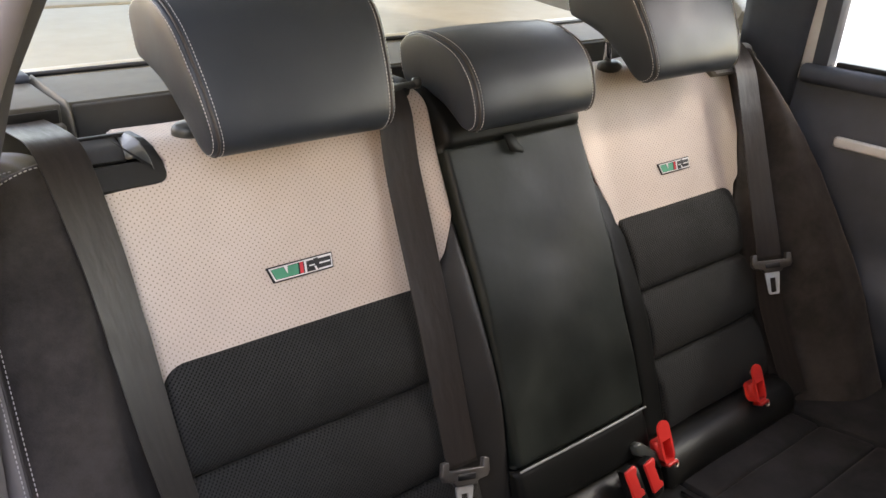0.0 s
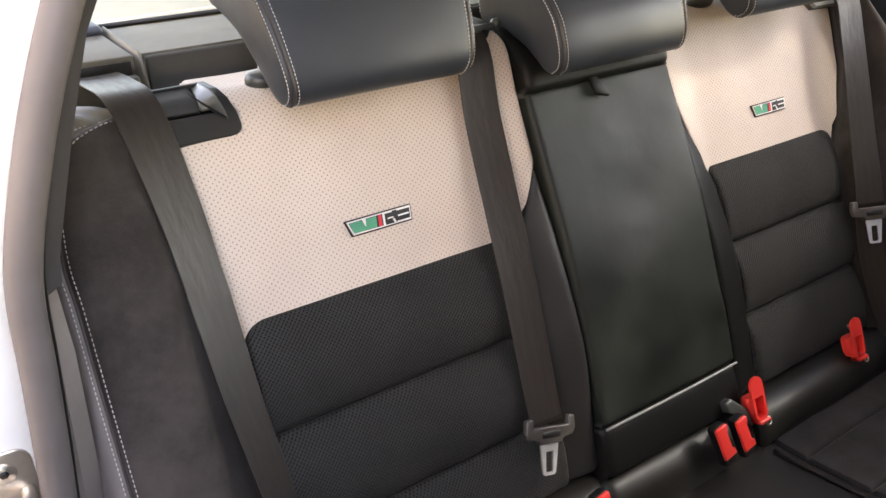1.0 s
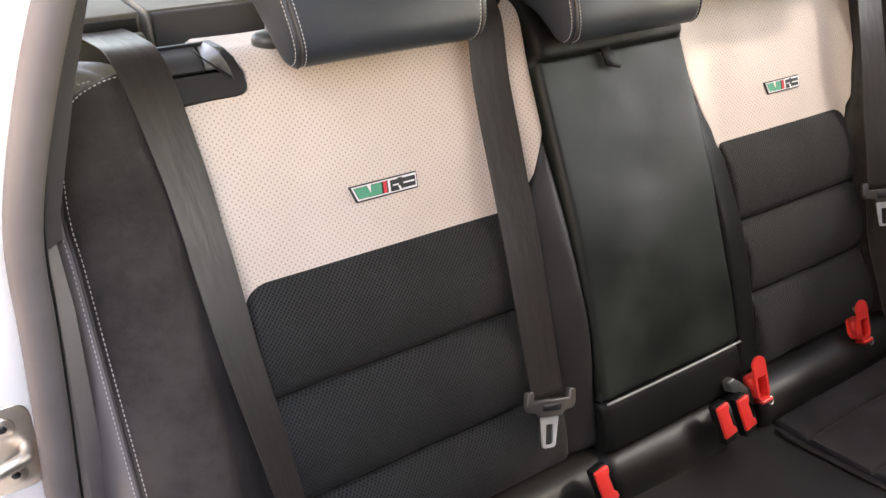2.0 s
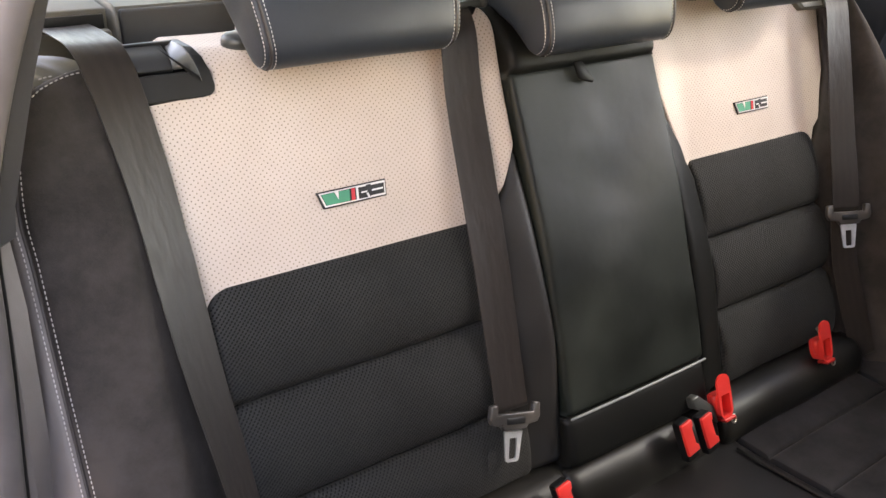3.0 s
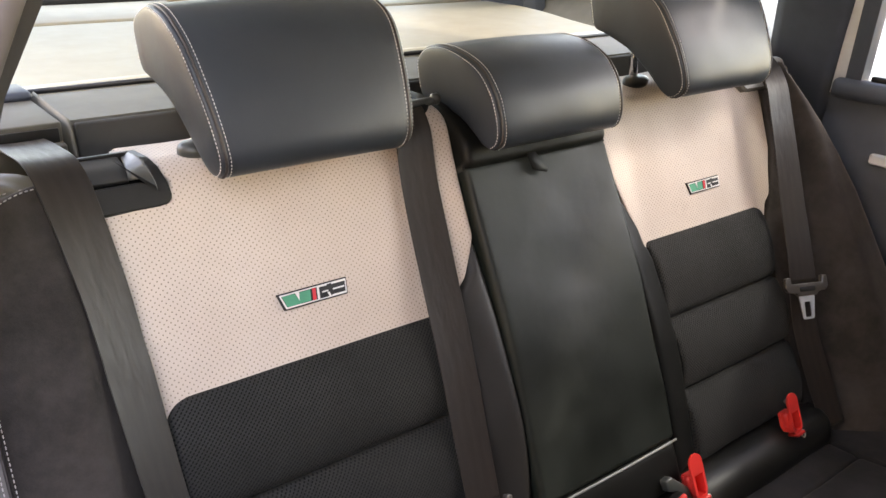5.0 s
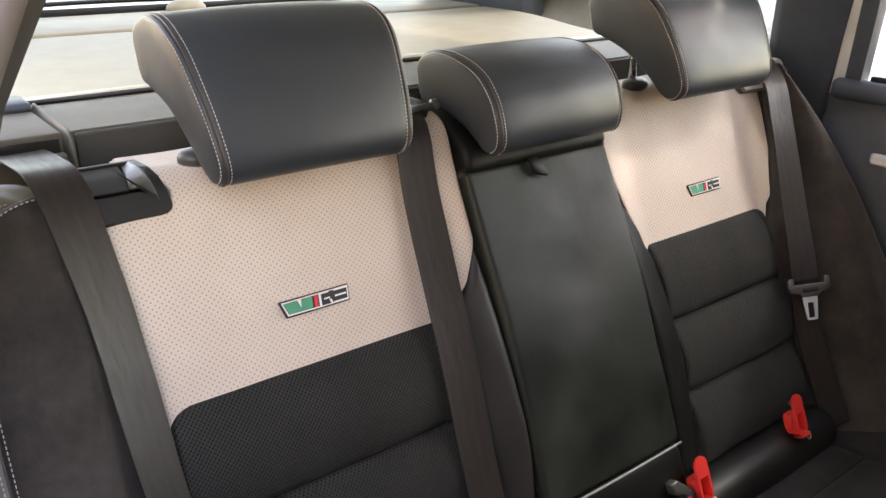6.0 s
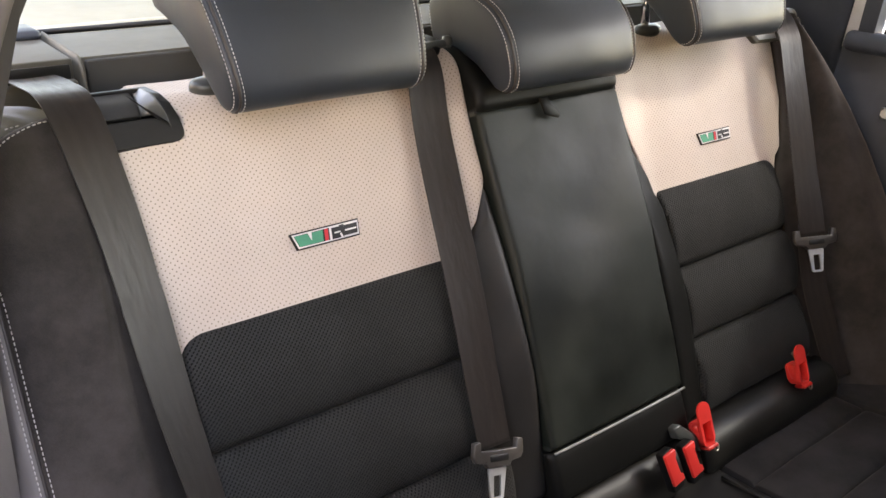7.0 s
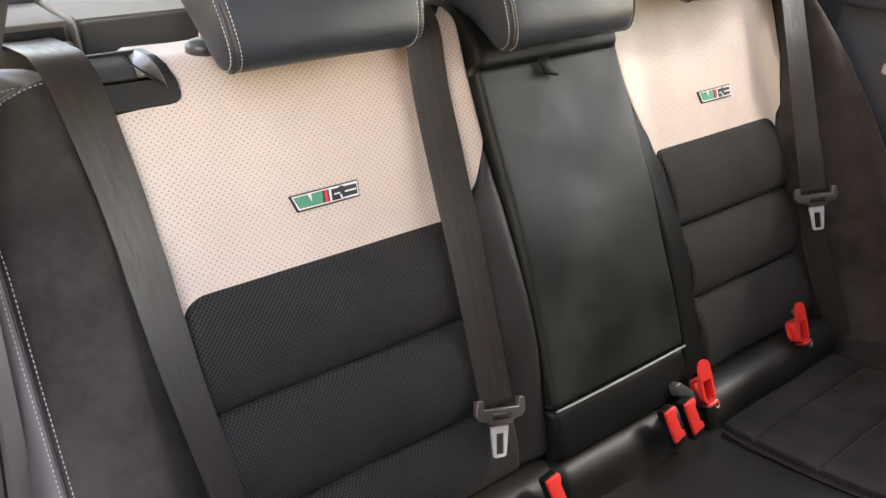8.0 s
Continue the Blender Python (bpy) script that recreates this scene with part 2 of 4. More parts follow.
def sstep(a, b, x):
    t = min(1.0, max(0.0, (x - a) / (b - a)))
    return t * t * (3 - 2 * t)


def lerp(a, b, t):
    return a + (b - a) * t


def curve(points):
    """A piecewise linear function from (key, value) pairs."""
    pts = sorted(points)

    def f(k):
        if k <= pts[0][0]:
            return pts[0][1]
        for (a, va), (b, vb) in zip(pts, pts[1:]):
            if k <= b:
                return lerp(va, vb, (k - a) / (b - a))
        return pts[-1][1]
    return f


def ease(t):
    return 0.5 - 0.5 * math.cos(math.pi * t)


def sheet(f, nu, nv, skirt=0.03, place=B):
    """A quilted sheet from f(u, v) -> (x, s, d), with sides that go back by skirt, unwrapped in metres."""
    bm = bmesh.new()
    uv = bm.loops.layers.uv.new("UVMap")
    raw = [[f(ease(i / nu), ease(j / nv)) for i in range(nu + 1)] for j in range(nv + 1)]
    vs = [[bm.verts.new(place(*p)) for p in row] for row in raw]
    key = {}
    for j in range(nv + 1):
        for i in range(nu + 1):
            key[vs[j][i]] = raw[j][i][:2]
    for j in range(nv):
        for i in range(nu):
            bm.faces.new((vs[j][i], vs[j][i + 1], vs[j + 1][i + 1], vs[j + 1][i]))
    if skirt:
        ring = [(0, i) for i in range(nu)] + [(j, nu) for j in range(nv)] + [(nv, i) for i in range(nu, 0, -1)] + [(j, 0) for j in range(nv, 0, -1)]
        low = []
        for j, i in ring:
            x, s, d = raw[j][i]
            v = bm.verts.new(place(x, s, d - skirt))
            key[v] = (x + skirt * ((i == nu) - (i == 0)), s + skirt * ((j == nv) - (j == 0)))
            low.append(v)
        n = len(ring)
        for a in range(n):
            b = (a + 1) % n
            bm.faces.new((vs[ring[a][0]][ring[a][1]], low[a], low[b], vs[ring[b][0]][ring[b][1]]))
    for face in bm.faces:
        for lp in face.loops:
            lp[uv].uv = key[lp.vert]
    bmesh.ops.recalc_face_normals(bm, faces=bm.faces)
    return bm


def quilt(xl, xr, s0, s1, base, edge=0.01, drop=0.008, puff=0.0, nu=28, nv=28, skirt=0.03, place=B):
    """A padded panel between two side lines xl(s), xr(s)."""
    def f(u, v):
        s = lerp(s0, s1, v)
        a, b = xl(s), xr(s)
        x = lerp(a, b, u)
        e1, e2 = min(x - a, b - x), min(s - s0, s1 - s)
        q1, q2 = (1 - min(1, e / edge) for e in (e1, e2))
        q = min(1.0, math.hypot(q1, q2))
        h = -drop * (1 - math.sqrt(max(0.0, 1 - q * q)))
        if puff:
            k1, k2 = min(1, e1 / max(1e-6, (b - a) / 2)), min(1, e2 / max(1e-6, (s1 - s0) / 2))
            h += puff * (1 - (1 - k1) ** 34) * (1 - (1 - k2) ** 2)
        return x, s, base(x, s) + h
    return sheet(f, nu, nv, skirt, place)


def roll(s, top, r):
    """How far a rounded top edge has gone back at s."""
    k = s - (top - r)
    return 0.0 if k <= 0 else r - math.sqrt(max(0.0, r * r - k * k))


def block(lo, hi, bevel=0.004, segments=2, place=R):
    bm = bmesh.new()
    c = [bm.verts.new(place(x, y, z)) for z in (lo[2], hi[2]) for y in (lo[1], hi[1]) for x in (lo[0], hi[0])]
    for q in ((0, 1, 3, 2), (4, 6, 7, 5), (0, 4, 5, 1), (1, 5, 7, 3), (3, 7, 6, 2), (2, 6, 4, 0)):
        bm.faces.new([c[i] for i in q])
    bmesh.ops.recalc_face_normals(bm, faces=bm.faces)
    if bevel:
        bmesh.ops.bevel(bm, geom=list(bm.edges), offset=bevel, segments=segments, affect='EDGES', profile=0.5)
    return bm


def prism(outline, d0, d1, place=B, bevel=0.0, segments=2, ring=None):
    """A flat piece with an outline in (x, s), from depth d0 to d1; ring: an inner outline of as many points, for a hole."""
    bm = bmesh.new()
    n = len(outline)
    lo = [bm.verts.new(place(x, s, d0)) for x, s in outline]
    hi = [bm.verts.new(place(x, s, d1)) for x, s in outline]
    for i in range(n):
        j = (i + 1) % n
        bm.faces.new((lo[i], lo[j], hi[j], hi[i]))
    if ring:
        lo2 = [bm.verts.new(place(x, s, d0)) for x, s in ring]
        hi2 = [bm.verts.new(place(x, s, d1)) for x, s in ring]
        for i in range(n):
            j = (i + 1) % n
            bm.faces.new((lo2[j], lo2[i], hi2[i], hi2[j]))
            bm.faces.new((hi[i], hi[j], hi2[j], hi2[i]))
            bm.faces.new((lo[j], lo[i], lo2[i], lo2[j]))
    else:
        bm.faces.new(hi)
        bm.faces.new(lo[::-1])
    bmesh.ops.recalc_face_normals(bm, faces=bm.faces)
    if bevel:
        bmesh.ops.bevel(bm, geom=list(bm.edges), offset=bevel, segments=segments, affect='EDGES', profile=0.5)
    return bm


def rounded(x0, s0, x1, s1, r, n=4):
    """The outline of a rectangle with rounded corners."""
    out = []
    for cx, cs, a0 in ((x1 - r, s1 - r, 0), (x0 + r, s1 - r, 90), (x0 + r, s0 + r, 180), (x1 - r, s0 + r, 270)):
        for i in range(n + 1):
            a = radians(a0 + 90 * i / n)
            out.append((cx + r * math.cos(a), cs + r * math.sin(a)))
    return out


def spline(pts, n):
    """n + 1 places along a smooth line through pts."""
    pts = [Vector(p) for p in pts]
    ext = [2 * pts[0] - pts[1]] + pts + [2 * pts[-1] - pts[-2]]
    fine = []
    for i in range(len(pts) - 1):
        a, b, c, d = ext[i:i + 4]
        for k in range(24):
            t = k / 24
            fine.append(0.5 * (2 * b + (c - a) * t + (2 * a - 5 * b + 4 * c - d) * t * t + (3 * b - a - 3 * c + d) * t ** 3))
    fine.append(pts[-1])
    acc = [0.0]
    for a, b in zip(fine, fine[1:]):
        acc.append(acc[-1] + (b - a).length)
    out, j = [], 0
    for i in range(n + 1):
        want = acc[-1] * i / n
        while j < len(fine) - 2 and acc[j + 1] < want:
            j += 1
        seg = max(1e-9, acc[j + 1] - acc[j])
        out.append(fine[j].lerp(fine[j + 1], min(1, (want - acc[j]) / seg)))
    return out


def tube(pts, radius, sides=10, closed_ends=True):
    """A round bar along places; radius may be a list."""
    bm = bmesh.new()
    rings = []
    n = len(pts)
    up = Vector((0.3, 0.2, 1)).normalized()
    for i, p in enumerate(pts):
        d = (pts[min(n - 1, i + 1)] - pts[max(0, i - 1)]).normalized()
        a = d.cross(up)
        if a.length < 1e-3:
            a = d.cross(Vector((1, 0, 0)))
        a.normalize()
        b = d.cross(a)
        r = radius[i] if isinstance(radius, (list, tuple)) else radius
        rings.append([bm.verts.new(p + r * (math.cos(2 * math.pi * k / sides) * a + math.sin(2 * math.pi * k / sides) * b)) for k in range(sides)])
    for r0, r1 in zip(rings, rings[1:]):
        for k in range(sides):
            bm.faces.new((r0[k], r0[(k + 1) % sides], r1[(k + 1) % sides], r1[k]))
    if closed_ends:
        bm.faces.new(rings[0][::-1])
        bm.faces.new(rings[-1])
    bmesh.ops.recalc_face_normals(bm, faces=bm.faces)
    return bm


def stitches(pts, length=0.0029, gap=0.0012, r=0.00048):
    """A row of raised thread stitches along places."""
    total = sum((b - a).length for a, b in zip(pts, pts[1:]))
    n = max(2, int(total / (length + gap)))
    line = spline(pts, n * 3)
    bm = bmesh.new()
    for i in range(n):
        a, b = line[3 * i], line[3 * i + 2]
        d = (b - a).normalized()
        p = d.cross(Vector((0.31, -0.8, 0.5))).normalized()
        q = d.cross(p)
        ends = []
        for c, k in ((a, 0.5), (a.lerp(b, 0.25), 1), (a.lerp(b, 0.75), 1), (b, 0.5)):
            ends.append([bm.verts.new(c + r * k * (math.cos(w) * p + math.sin(w) * q)) for w in (0, 1.57, 3.14, 4.71)])
        for e0, e1 in zip(ends, ends[1:]):
            for k in range(4):
                bm.faces.new((e0[k], e0[(k + 1) % 4], e1[(k + 1) % 4], e1[k]))
        bm.faces.new(ends[0][::-1])
        bm.faces.new(ends[-1])
    bmesh.ops.recalc_face_normals(bm, faces=bm.faces)
    return bm


def ribbon(pts, sides, width, n=60, thick=0.0013, cup=0.0):
    """Webbing along places; sides: its direction across, given at each place."""
    line = spline(pts, n)
    across = spline(sides, n)
    bm = bmesh.new()
    uv = bm.loops.layers.uv.new("UVMap")
    key, rows = {}, []
    lanes, run = (-0.5, -0.492, -0.44, -0.25, 0.0, 0.25, 0.44, 0.492, 0.5), 0.0
    for i, p in enumerate(line):
        if i:
            run += (p - line[i - 1]).length
        d = (line[min(n, i + 1)] - line[max(0, i - 1)]).normalized()
        a = across[i] - d * across[i].dot(d)
        a.normalize()
        nrm = a.cross(d)
        top, low = [], []
        for w in lanes:
            q = p + a * width * w + nrm * cup * (1 - 4 * w * w)
            for row, off in ((top, thick / 2), (low, -thick / 2)):
                v = bm.verts.new(q + nrm * off)
                key[v] = (w * width, run)
                row.append(v)
        rows.append(top + low[::-1])
    c = len(rows[0])
    for r0, r1 in zip(rows, rows[1:]):
        for k in range(c):
            bm.faces.new((r0[k], r0[(k + 1) % c], r1[(k + 1) % c], r1[k]))
    bm.faces.new(rows[0][::-1])
    bm.faces.new(rows[-1])
    for face in bm.faces:
        for lp in face.loops:
            lp[uv].uv = key[lp.vert]
    bmesh.ops.recalc_face_normals(bm, faces=bm.faces)
    return bm


def strap_parts(path, across, width, n, parent, label=""):
    """A strap of webbing with its two thicker woven edges."""
    ob = part("strap", ribbon(path, across, width, n, 0.0013, 0.001), WEB, parent, label)
    line, acr_fine = spline(path, n), spline(across, n)
    for sg in (-1, 1):
        pts = []
        for i, p in enumerate(line):
            d = (line[min(n, i + 1)] - line[max(0, i - 1)]).normalized()
            a = acr_fine[i] - d * acr_fine[i].dot(d)
            pts.append(p + a.normalized() * sg * (width / 2 - 0.0004))
        part("woven_edge", tube(pts, 0.0006, 6), WEB, ob)
    return ob


def loft(rings, caps=True, closed=True):
    """A skin over rings of as many places each."""
    bm = bmesh.new()
    vs = [[bm.verts.new(p) for p in ring] for ring in rings]
    c = len(vs[0])
    for r0, r1 in zip(vs, vs[1:]):
        for k in range(c if closed else c - 1):
            bm.faces.new((r0[k], r0[(k + 1) % c], r1[(k + 1) % c], r1[k]))
    if caps and closed:
        bm.faces.new(vs[0][::-1])
        bm.faces.new(vs[-1])
    bmesh.ops.recalc_face_normals(bm, faces=bm.faces)
    return bm


# ---------------------------------------------------------------- the car's shell and what lies outside
def plane_sheet(x0, x1, y0, y1, z):
    bm = bmesh.new()
    bm.faces.new([bm.verts.new((x, y, z)) for x, y in ((x0, y0), (x1, y0), (x1, y1), (x0, y1))])
    return bm


ground = tagged(part("ground", plane_sheet(-900, 900, -900, 900, 0.0), CONCRETE), "pale concrete yard under the car", "ground", kind="structure")


def skin(name, section, y0, y1, material, label, category, thick=0.03):
    """A shell along y from a section of (x, z) places, with thickness outwards."""
    n = len(section)
    rings = []
    for y in (y0, y1):
        inner = [R(x, y, z) for x, z in section]
        outer = []
        for i, (x, z) in enumerate(section):
            a, b = section[max(0, i - 1)], section[min(n - 1, i + 1)]
            dx, dz = b[0] - a[0], b[1] - a[1]
            k = math.hypot(dx, dz)
            outer.append(R(x - dz / k * thick, y, z + dx / k * thick))
        rings.append(inner + outer[::-1])
    return tagged(part(name, loft(rings), material), label, category, kind="structure")


skin("ceiling", [(-0.58, 0.600), (-0.50, 0.635), (-0.25, 0.655), (0.25, 0.655), (0.50, 0.635), (0.58, 0.600)], -1.12, 0.98, HEADLINER, "pale woven car headliner", "ceiling")
tagged(part("floor", block((-0.76, -1.25, -0.63), (0.76, -0.12, -0.60), 0.003), CARPET), "charcoal carpet on the car floor", "floor", kind="structure")
tagged(part("boot_floor", block((-0.76, -0.02, -0.45), (0.80, 1.33, -0.42), 0.003), CARPET), "charcoal carpet in the boot", "floor", kind="structure")
# unseen walls added to hold back light from ahead, lower towards the closed door
tagged(part("front_light_block", block((-0.84, -0.93, -0.60), (0.16, -0.88, 0.62), 0.003), BLACK), "unseen black wall added to block light from ahead", "wall", kind="structure")
tagged(part("front_light_block_low", block((0.16, -0.93, -0.60), (0.79, -0.88, 0.46), 0.003), BLACK), "unseen black half-height wall added to limit light from ahead", "wall", kind="structure")
# unseen block added to shade the foot of the backrests
tagged(part("shade_block_seat", block((-0.60, -0.80, -0.60), (0.10, -0.74, 0.34), 0.02), BLACK), "unseen black block in a front seat's place, added for shade", "wall", kind="structure")
tagged(part("wall_sill", block((-0.86, -1.25, -0.66), (-0.77, 0.15, -0.43), 0.01), PAINT), "white painted door sill", "wall", kind="structure")
# unseen slab in the open door's place, angled to keep low light off the seat
open_door = [[R(-0.86 + ox, -0.96 + oy, z), R(-1.50 + ox, -0.26 + oy, z), R(-1.55 + ox, -0.30 + oy, z), R(-0.91 + ox, -1.00 + oy, z)] for z, ox, oy in ((-0.58, 0.0, 0.0), (0.20, 0.0, 0.0), (0.24, -0.01, -0.01))]
tagged(part("wall_open_door", loft(open_door), BLACK, smooth=False), "unseen dark slab in the open door's place, blocks low light", "wall", kind="structure")
# unseen reflector wall, added to warm the light through the open door
tagged(part("bounce_wall", block((-4.3, -7.0, -Z0), (-4.1, 7.0, 2.1), 0.01), BOUNCE_WALL), "unseen sandy wall added to bounce warm light into the car", "wall", kind="structure")
# far side below the windows
tagged(part("wall_far", block((0.814, -1.00, -0.63), (0.86, 1.36, 0.20), 0.003), PAINT), "white painted body side", "wall", kind="structure")
# unseen sheet added so the white body side throws no light inside
tagged(part("far_light_block", block((0.80, -1.00, -0.63), (0.812, 1.36, 0.20), 0.003), BLACK), "unseen black sheet added to cut light off the body side", "wall", kind="structure")
tagged(part("wall_near", block((-0.86, 0.16, -0.63), (-0.80, 1.36, 0.22), 0.003), PAINT), "white painted rear wing", "wall", kind="structure")
tagged(part("wall_rear", block((-0.80, 1.33, -0.45), (0.80, 1.38, 0.275), 0.003), PAINT), "white painted tailgate", "wall", kind="structure")


def pane(name, corners, label):
    bm = bmesh.new()
    bm.faces.new([bm.verts.new(R(*c)) for c in corners])
    return tagged(part(name, bm, GLASS, smooth=False), label, "window", kind="structure")


pane("window_1", ((0.80, -0.95, 0.24), (0.80, 0.02, 0.24), (0.66, -0.10, 0.585), (0.66, -0.95, 0.585)), "clear glass in the closed rear door")
pane("window_2", ((0.80, 0.21, 0.21), (0.78, 0.90, 0.24), (0.64, 0.82, 0.57), (0.64, 0.10, 0.57)), "clear rear side glass")
pane("window_3", ((-0.70, 1.345, 0.30), (0.70, 1.345, 0.30), (0.56, 0.99, 0.62), (-0.56, 0.99, 0.62)), "clear tailgate glass")


# ---------------------------------------------------------------- rear seat backs
TOP = 0.356        # along the sheet, over the bent top


def ridge(u, u0, u1, height, crest):
    """The outer bolster's swell from its inner edge u0 to its outer edge u1; crest: the share of the width at which it is full."""
    up = sstep(u0 + 0.010, u0 + crest * (u1 - u0), u)
    k = max(0.0, (u - (u1 - 0.030)) / 0.030)
    return height * up - 0.020 * (1 - math.sqrt(max(0.0, 1 - min(1, k) ** 2)))


def seat_back(side, u_pleat, u_out, seams, corner, height, label):
    """A backrest with its pale shoulder panel, three mesh pleats and side bolsters. side: -1 or 1 across."""
    ob = thing("rear_seat_back", B(side * 0.36, -0.33, -0.03), label, "car seat", "rear seat backs")

    def sided(a, b):
        """The two side lines in x of a panel that lies between a(s) and b(s) from the middle."""
        if side > 0:
            return a, b
        return (lambda s: -b(s)), (lambda s: -a(s))

    def base(x, s):
        u = abs(x)
        d = 0.016 * (1 - sstep(0.135, 0.215, u)) - 0.002
        d += 0.006 * math.exp(-((s + 0.12) / 0.12) ** 2)
        return d + 0.0045 * noise.noise(Vector((x * 6, s * 5, side * 3.1))) + 0.0021 * noise.noise(Vector((x * 14, s * 12, side * 3.1)))

    inner_edge = curve([(0.045, 0.190), (0.078, 0.158), (0.128, 0.134), (0.28, 0.131), (TOP, 0.140)])
    if side > 0:
        inner_edge = curve([(0.030, 0.186), (0.046, 0.179), (0.076, 0.177), (0.10, 0.165), (0.126, 0.153), (0.16, 0.140), (0.28, 0.131), (TOP, 0.140)])
    if side < 0:
        outer_edge = curve([(0.03, 0.575), (0.12, 0.580), (0.2385, 0.580), (0.2415, 0.497), (0.262, 0.490), (0.285, 0.502), (0.315, 0.518), (TOP, 0.525)])
    else:
        outer_edge = curve([(0.02, 0.508), (0.05, 0.522), (0.07, 0.550), (0.14, 0.590), (0.235, 0.617), (TOP, 0.617)])
    xl, xr = sided(inner_edge, outer_edge)
    part("shoulder_panel", quilt(xl, xr, 0.012, TOP, base, 0.006, 0.004, 0.0, 60, 110, 0.05, BT), BEIGE, ob, "beige perforated suede leather")

    # mesh pleats with rounded upper outer corner
    def pleat_out(s, s1, r):
        k = s - (s1 - r)
        return u_pleat - (r - math.sqrt(max(0.0, r * r - k * k)) if k > 0 else 0)

    for s0, s1, r in zip(seams[1:], seams, (corner, 0.004, 0.004)):
        a, b = sided(lambda s: (0.180 if side < 0 else 0.193) + 0.02 * max(0, -s), lambda s: pleat_out(s, s1, r))
        part("mesh_pleat", quilt(a, b, s0 + 0.0006, s1 - 0.0006, lambda x, s: base(x, s) + 0.002, 0.012, 0.011, 0.014, 44, 30, 0.03), MESH, ob)

    # inner leather bolster, its upper end cut on the slant under the pale panel
    in_b = curve([(-0.30, 0.206), (-0.10, 0.200), (0.03, 0.197), (0.045, 0.191), (0.078, 0.159), (0.124, 0.1375)])
    if side > 0:
        in_b = curve([(-0.30, 0.206), (-0.10, 0.200), (0.03, 0.193), (0.046, 0.1805), (0.076, 0.178), (0.10, 0.166), (0.124, 0.155)])
    a, b = sided(lambda s: 0.1335, in_b)
    # same leather both sides; lit tone by the open door, shaded tone opposite
    part("inner_bolster", quilt(a, b, -0.300, 0.124, lambda x, s: base(x, s) + 0.006 * sstep(0.12, 0.02, s) - (0.014 if side < 0 else 0.004) * sstep(-0.10, -0.27, s), 0.012, 0.009, 0.010, 16, 40, 0.04), LEATHER_INNER_LIT if side < 0 else LEATHER, ob, "black leather inner bolster")

    # outer suede bolster, up to the seam where its leather top begins
    edge = [(-0.36, 0.714), (-0.24, 0.711), (-0.12, 0.708), (0.02, 0.7065), (0.11, 0.705), (0.155, 0.7045), (0.206, 0.696), (0.237, 0.688), (0.252, 0.681), (0.264, 0.671), (0.272, 0.655), (0.277, 0.634), (0.279, 0.606)]
    if side > 0:
        edge = [(-0.43, 0.736), (-0.30, 0.736), (-0.15, 0.735), (-0.05, 0.731), (0.03, 0.720), (0.10, 0.698), (0.16, 0.671), (0.205, 0.647), (0.235, 0.628), (0.255, 0.614), (0.268, 0.602), (0.276, 0.590)]
    out_r, foot_s, top_s = curve(edge), edge[0][0], edge[-1][0]
    low_edge = curve([(-0.34, u_pleat + 0.004), (0.02, u_pleat + 0.004), (0.07, u_pleat + 0.034), (0.14, u_pleat + 0.062), (0.30, u_pleat + 0.070)]) if side > 0 else (lambda s: u_pleat + 0.006)

    def bol(x, s):
        u = abs(x)
        h = height * (1 - (0.65 if side < 0 else 0.20) * sstep(0.10, top_s, s))
        if side > 0:
            h += 0.036 * sstep(0.14, -0.26, s)
        return ridge(u, low_edge(s), max(out_r(s), low_edge(s) + 0.03), h, 0.46 if side < 0 else 0.66) + 0.0025 * noise.noise(Vector((x * 7, s * 7, side * 5.0)))
    a, b = sided(low_edge, out_r)
    part("outer_bolster", quilt(a, b, foot_s, top_s, bol, 0.006, 0.003, 0.0, 44, 70, 0.06, BT), SUEDE, ob, "black suede outer bolster")

    # the seam line round the bolster, and the leather that goes back from it
    ext = 0.072 if side < 0 else 0.036
    rim = []
    line = spline([(u, s, 0) for s, u in edge], 72)
    for i, p in enumerate(line):
        t = line[min(72, i + 1)] - line[max(0, i - 1)]
        k = math.hypot(t.x, t.y)
        rim.append((p.x, p.y, t.y / k, -t.x / k))

    def flank(u, v):
        i = min(len(rim) - 1, max(0.0, v * (len(rim) - 1)))
        a, b = rim[int(i)], rim[min(len(rim) - 1, int(i) + 1)]
        cu, s, nu_, ns = (lerp(p, q, i - int(i)) for p, q in zip(a, b))
        out = (0.030 if side < 0 else 0.014) * math.sin(u * math.pi / 2) * nu_ + ext * u * ns
        back = (0.095 * (1 - math.cos(u * math.pi / 2)) - 0.006 * math.sin(u * math.pi)) * nu_
        d = bol(side * (cu - 0.002), s) - 0.001
        return side * (cu - 0.001 + out if nu_ > 0 else cu), s - 0.001 + (ext * u * ns if ns > 0 else 0), d * (1 - u * ns * 0.6) - back + 0.001
    # split in two so that lit flank and top take separately toned colours
    part("flank", sheet(lambda u, v: flank(u, 0.74 * v), 16, 70, 0.0, BT), FLANK_LEATHER, ob, "grey leather flank, toned lilac for the light on it")
    part("shoulder_top", sheet(lambda u, v: flank(u, lerp(0.7405, 1.0, v)), 16, 40, 0.0, BT), SIDE_LEATHER, ob, "grey leather top, toned for the light on it")
    n = 60
    line_a, line_b, pipe = [], [], []
    for i in range(2, n + 1):
        v = i / n
        k = min(len(rim) - 1, int(v * (len(rim) - 1)))
        cu, s, nu_, ns = rim[k]
        xa, sa = cu - 0.0055 * nu_, s - 0.0055 * ns
        line_a.append(BT(side * xa, sa, bol(side * xa, sa) + 0.0004))
        q = flank(0.0, v)
        pipe.append(BT(q[0], q[1], q[2] - 0.0004))
        q = flank(0.105 if ns < 0.7 else 0.055, v)
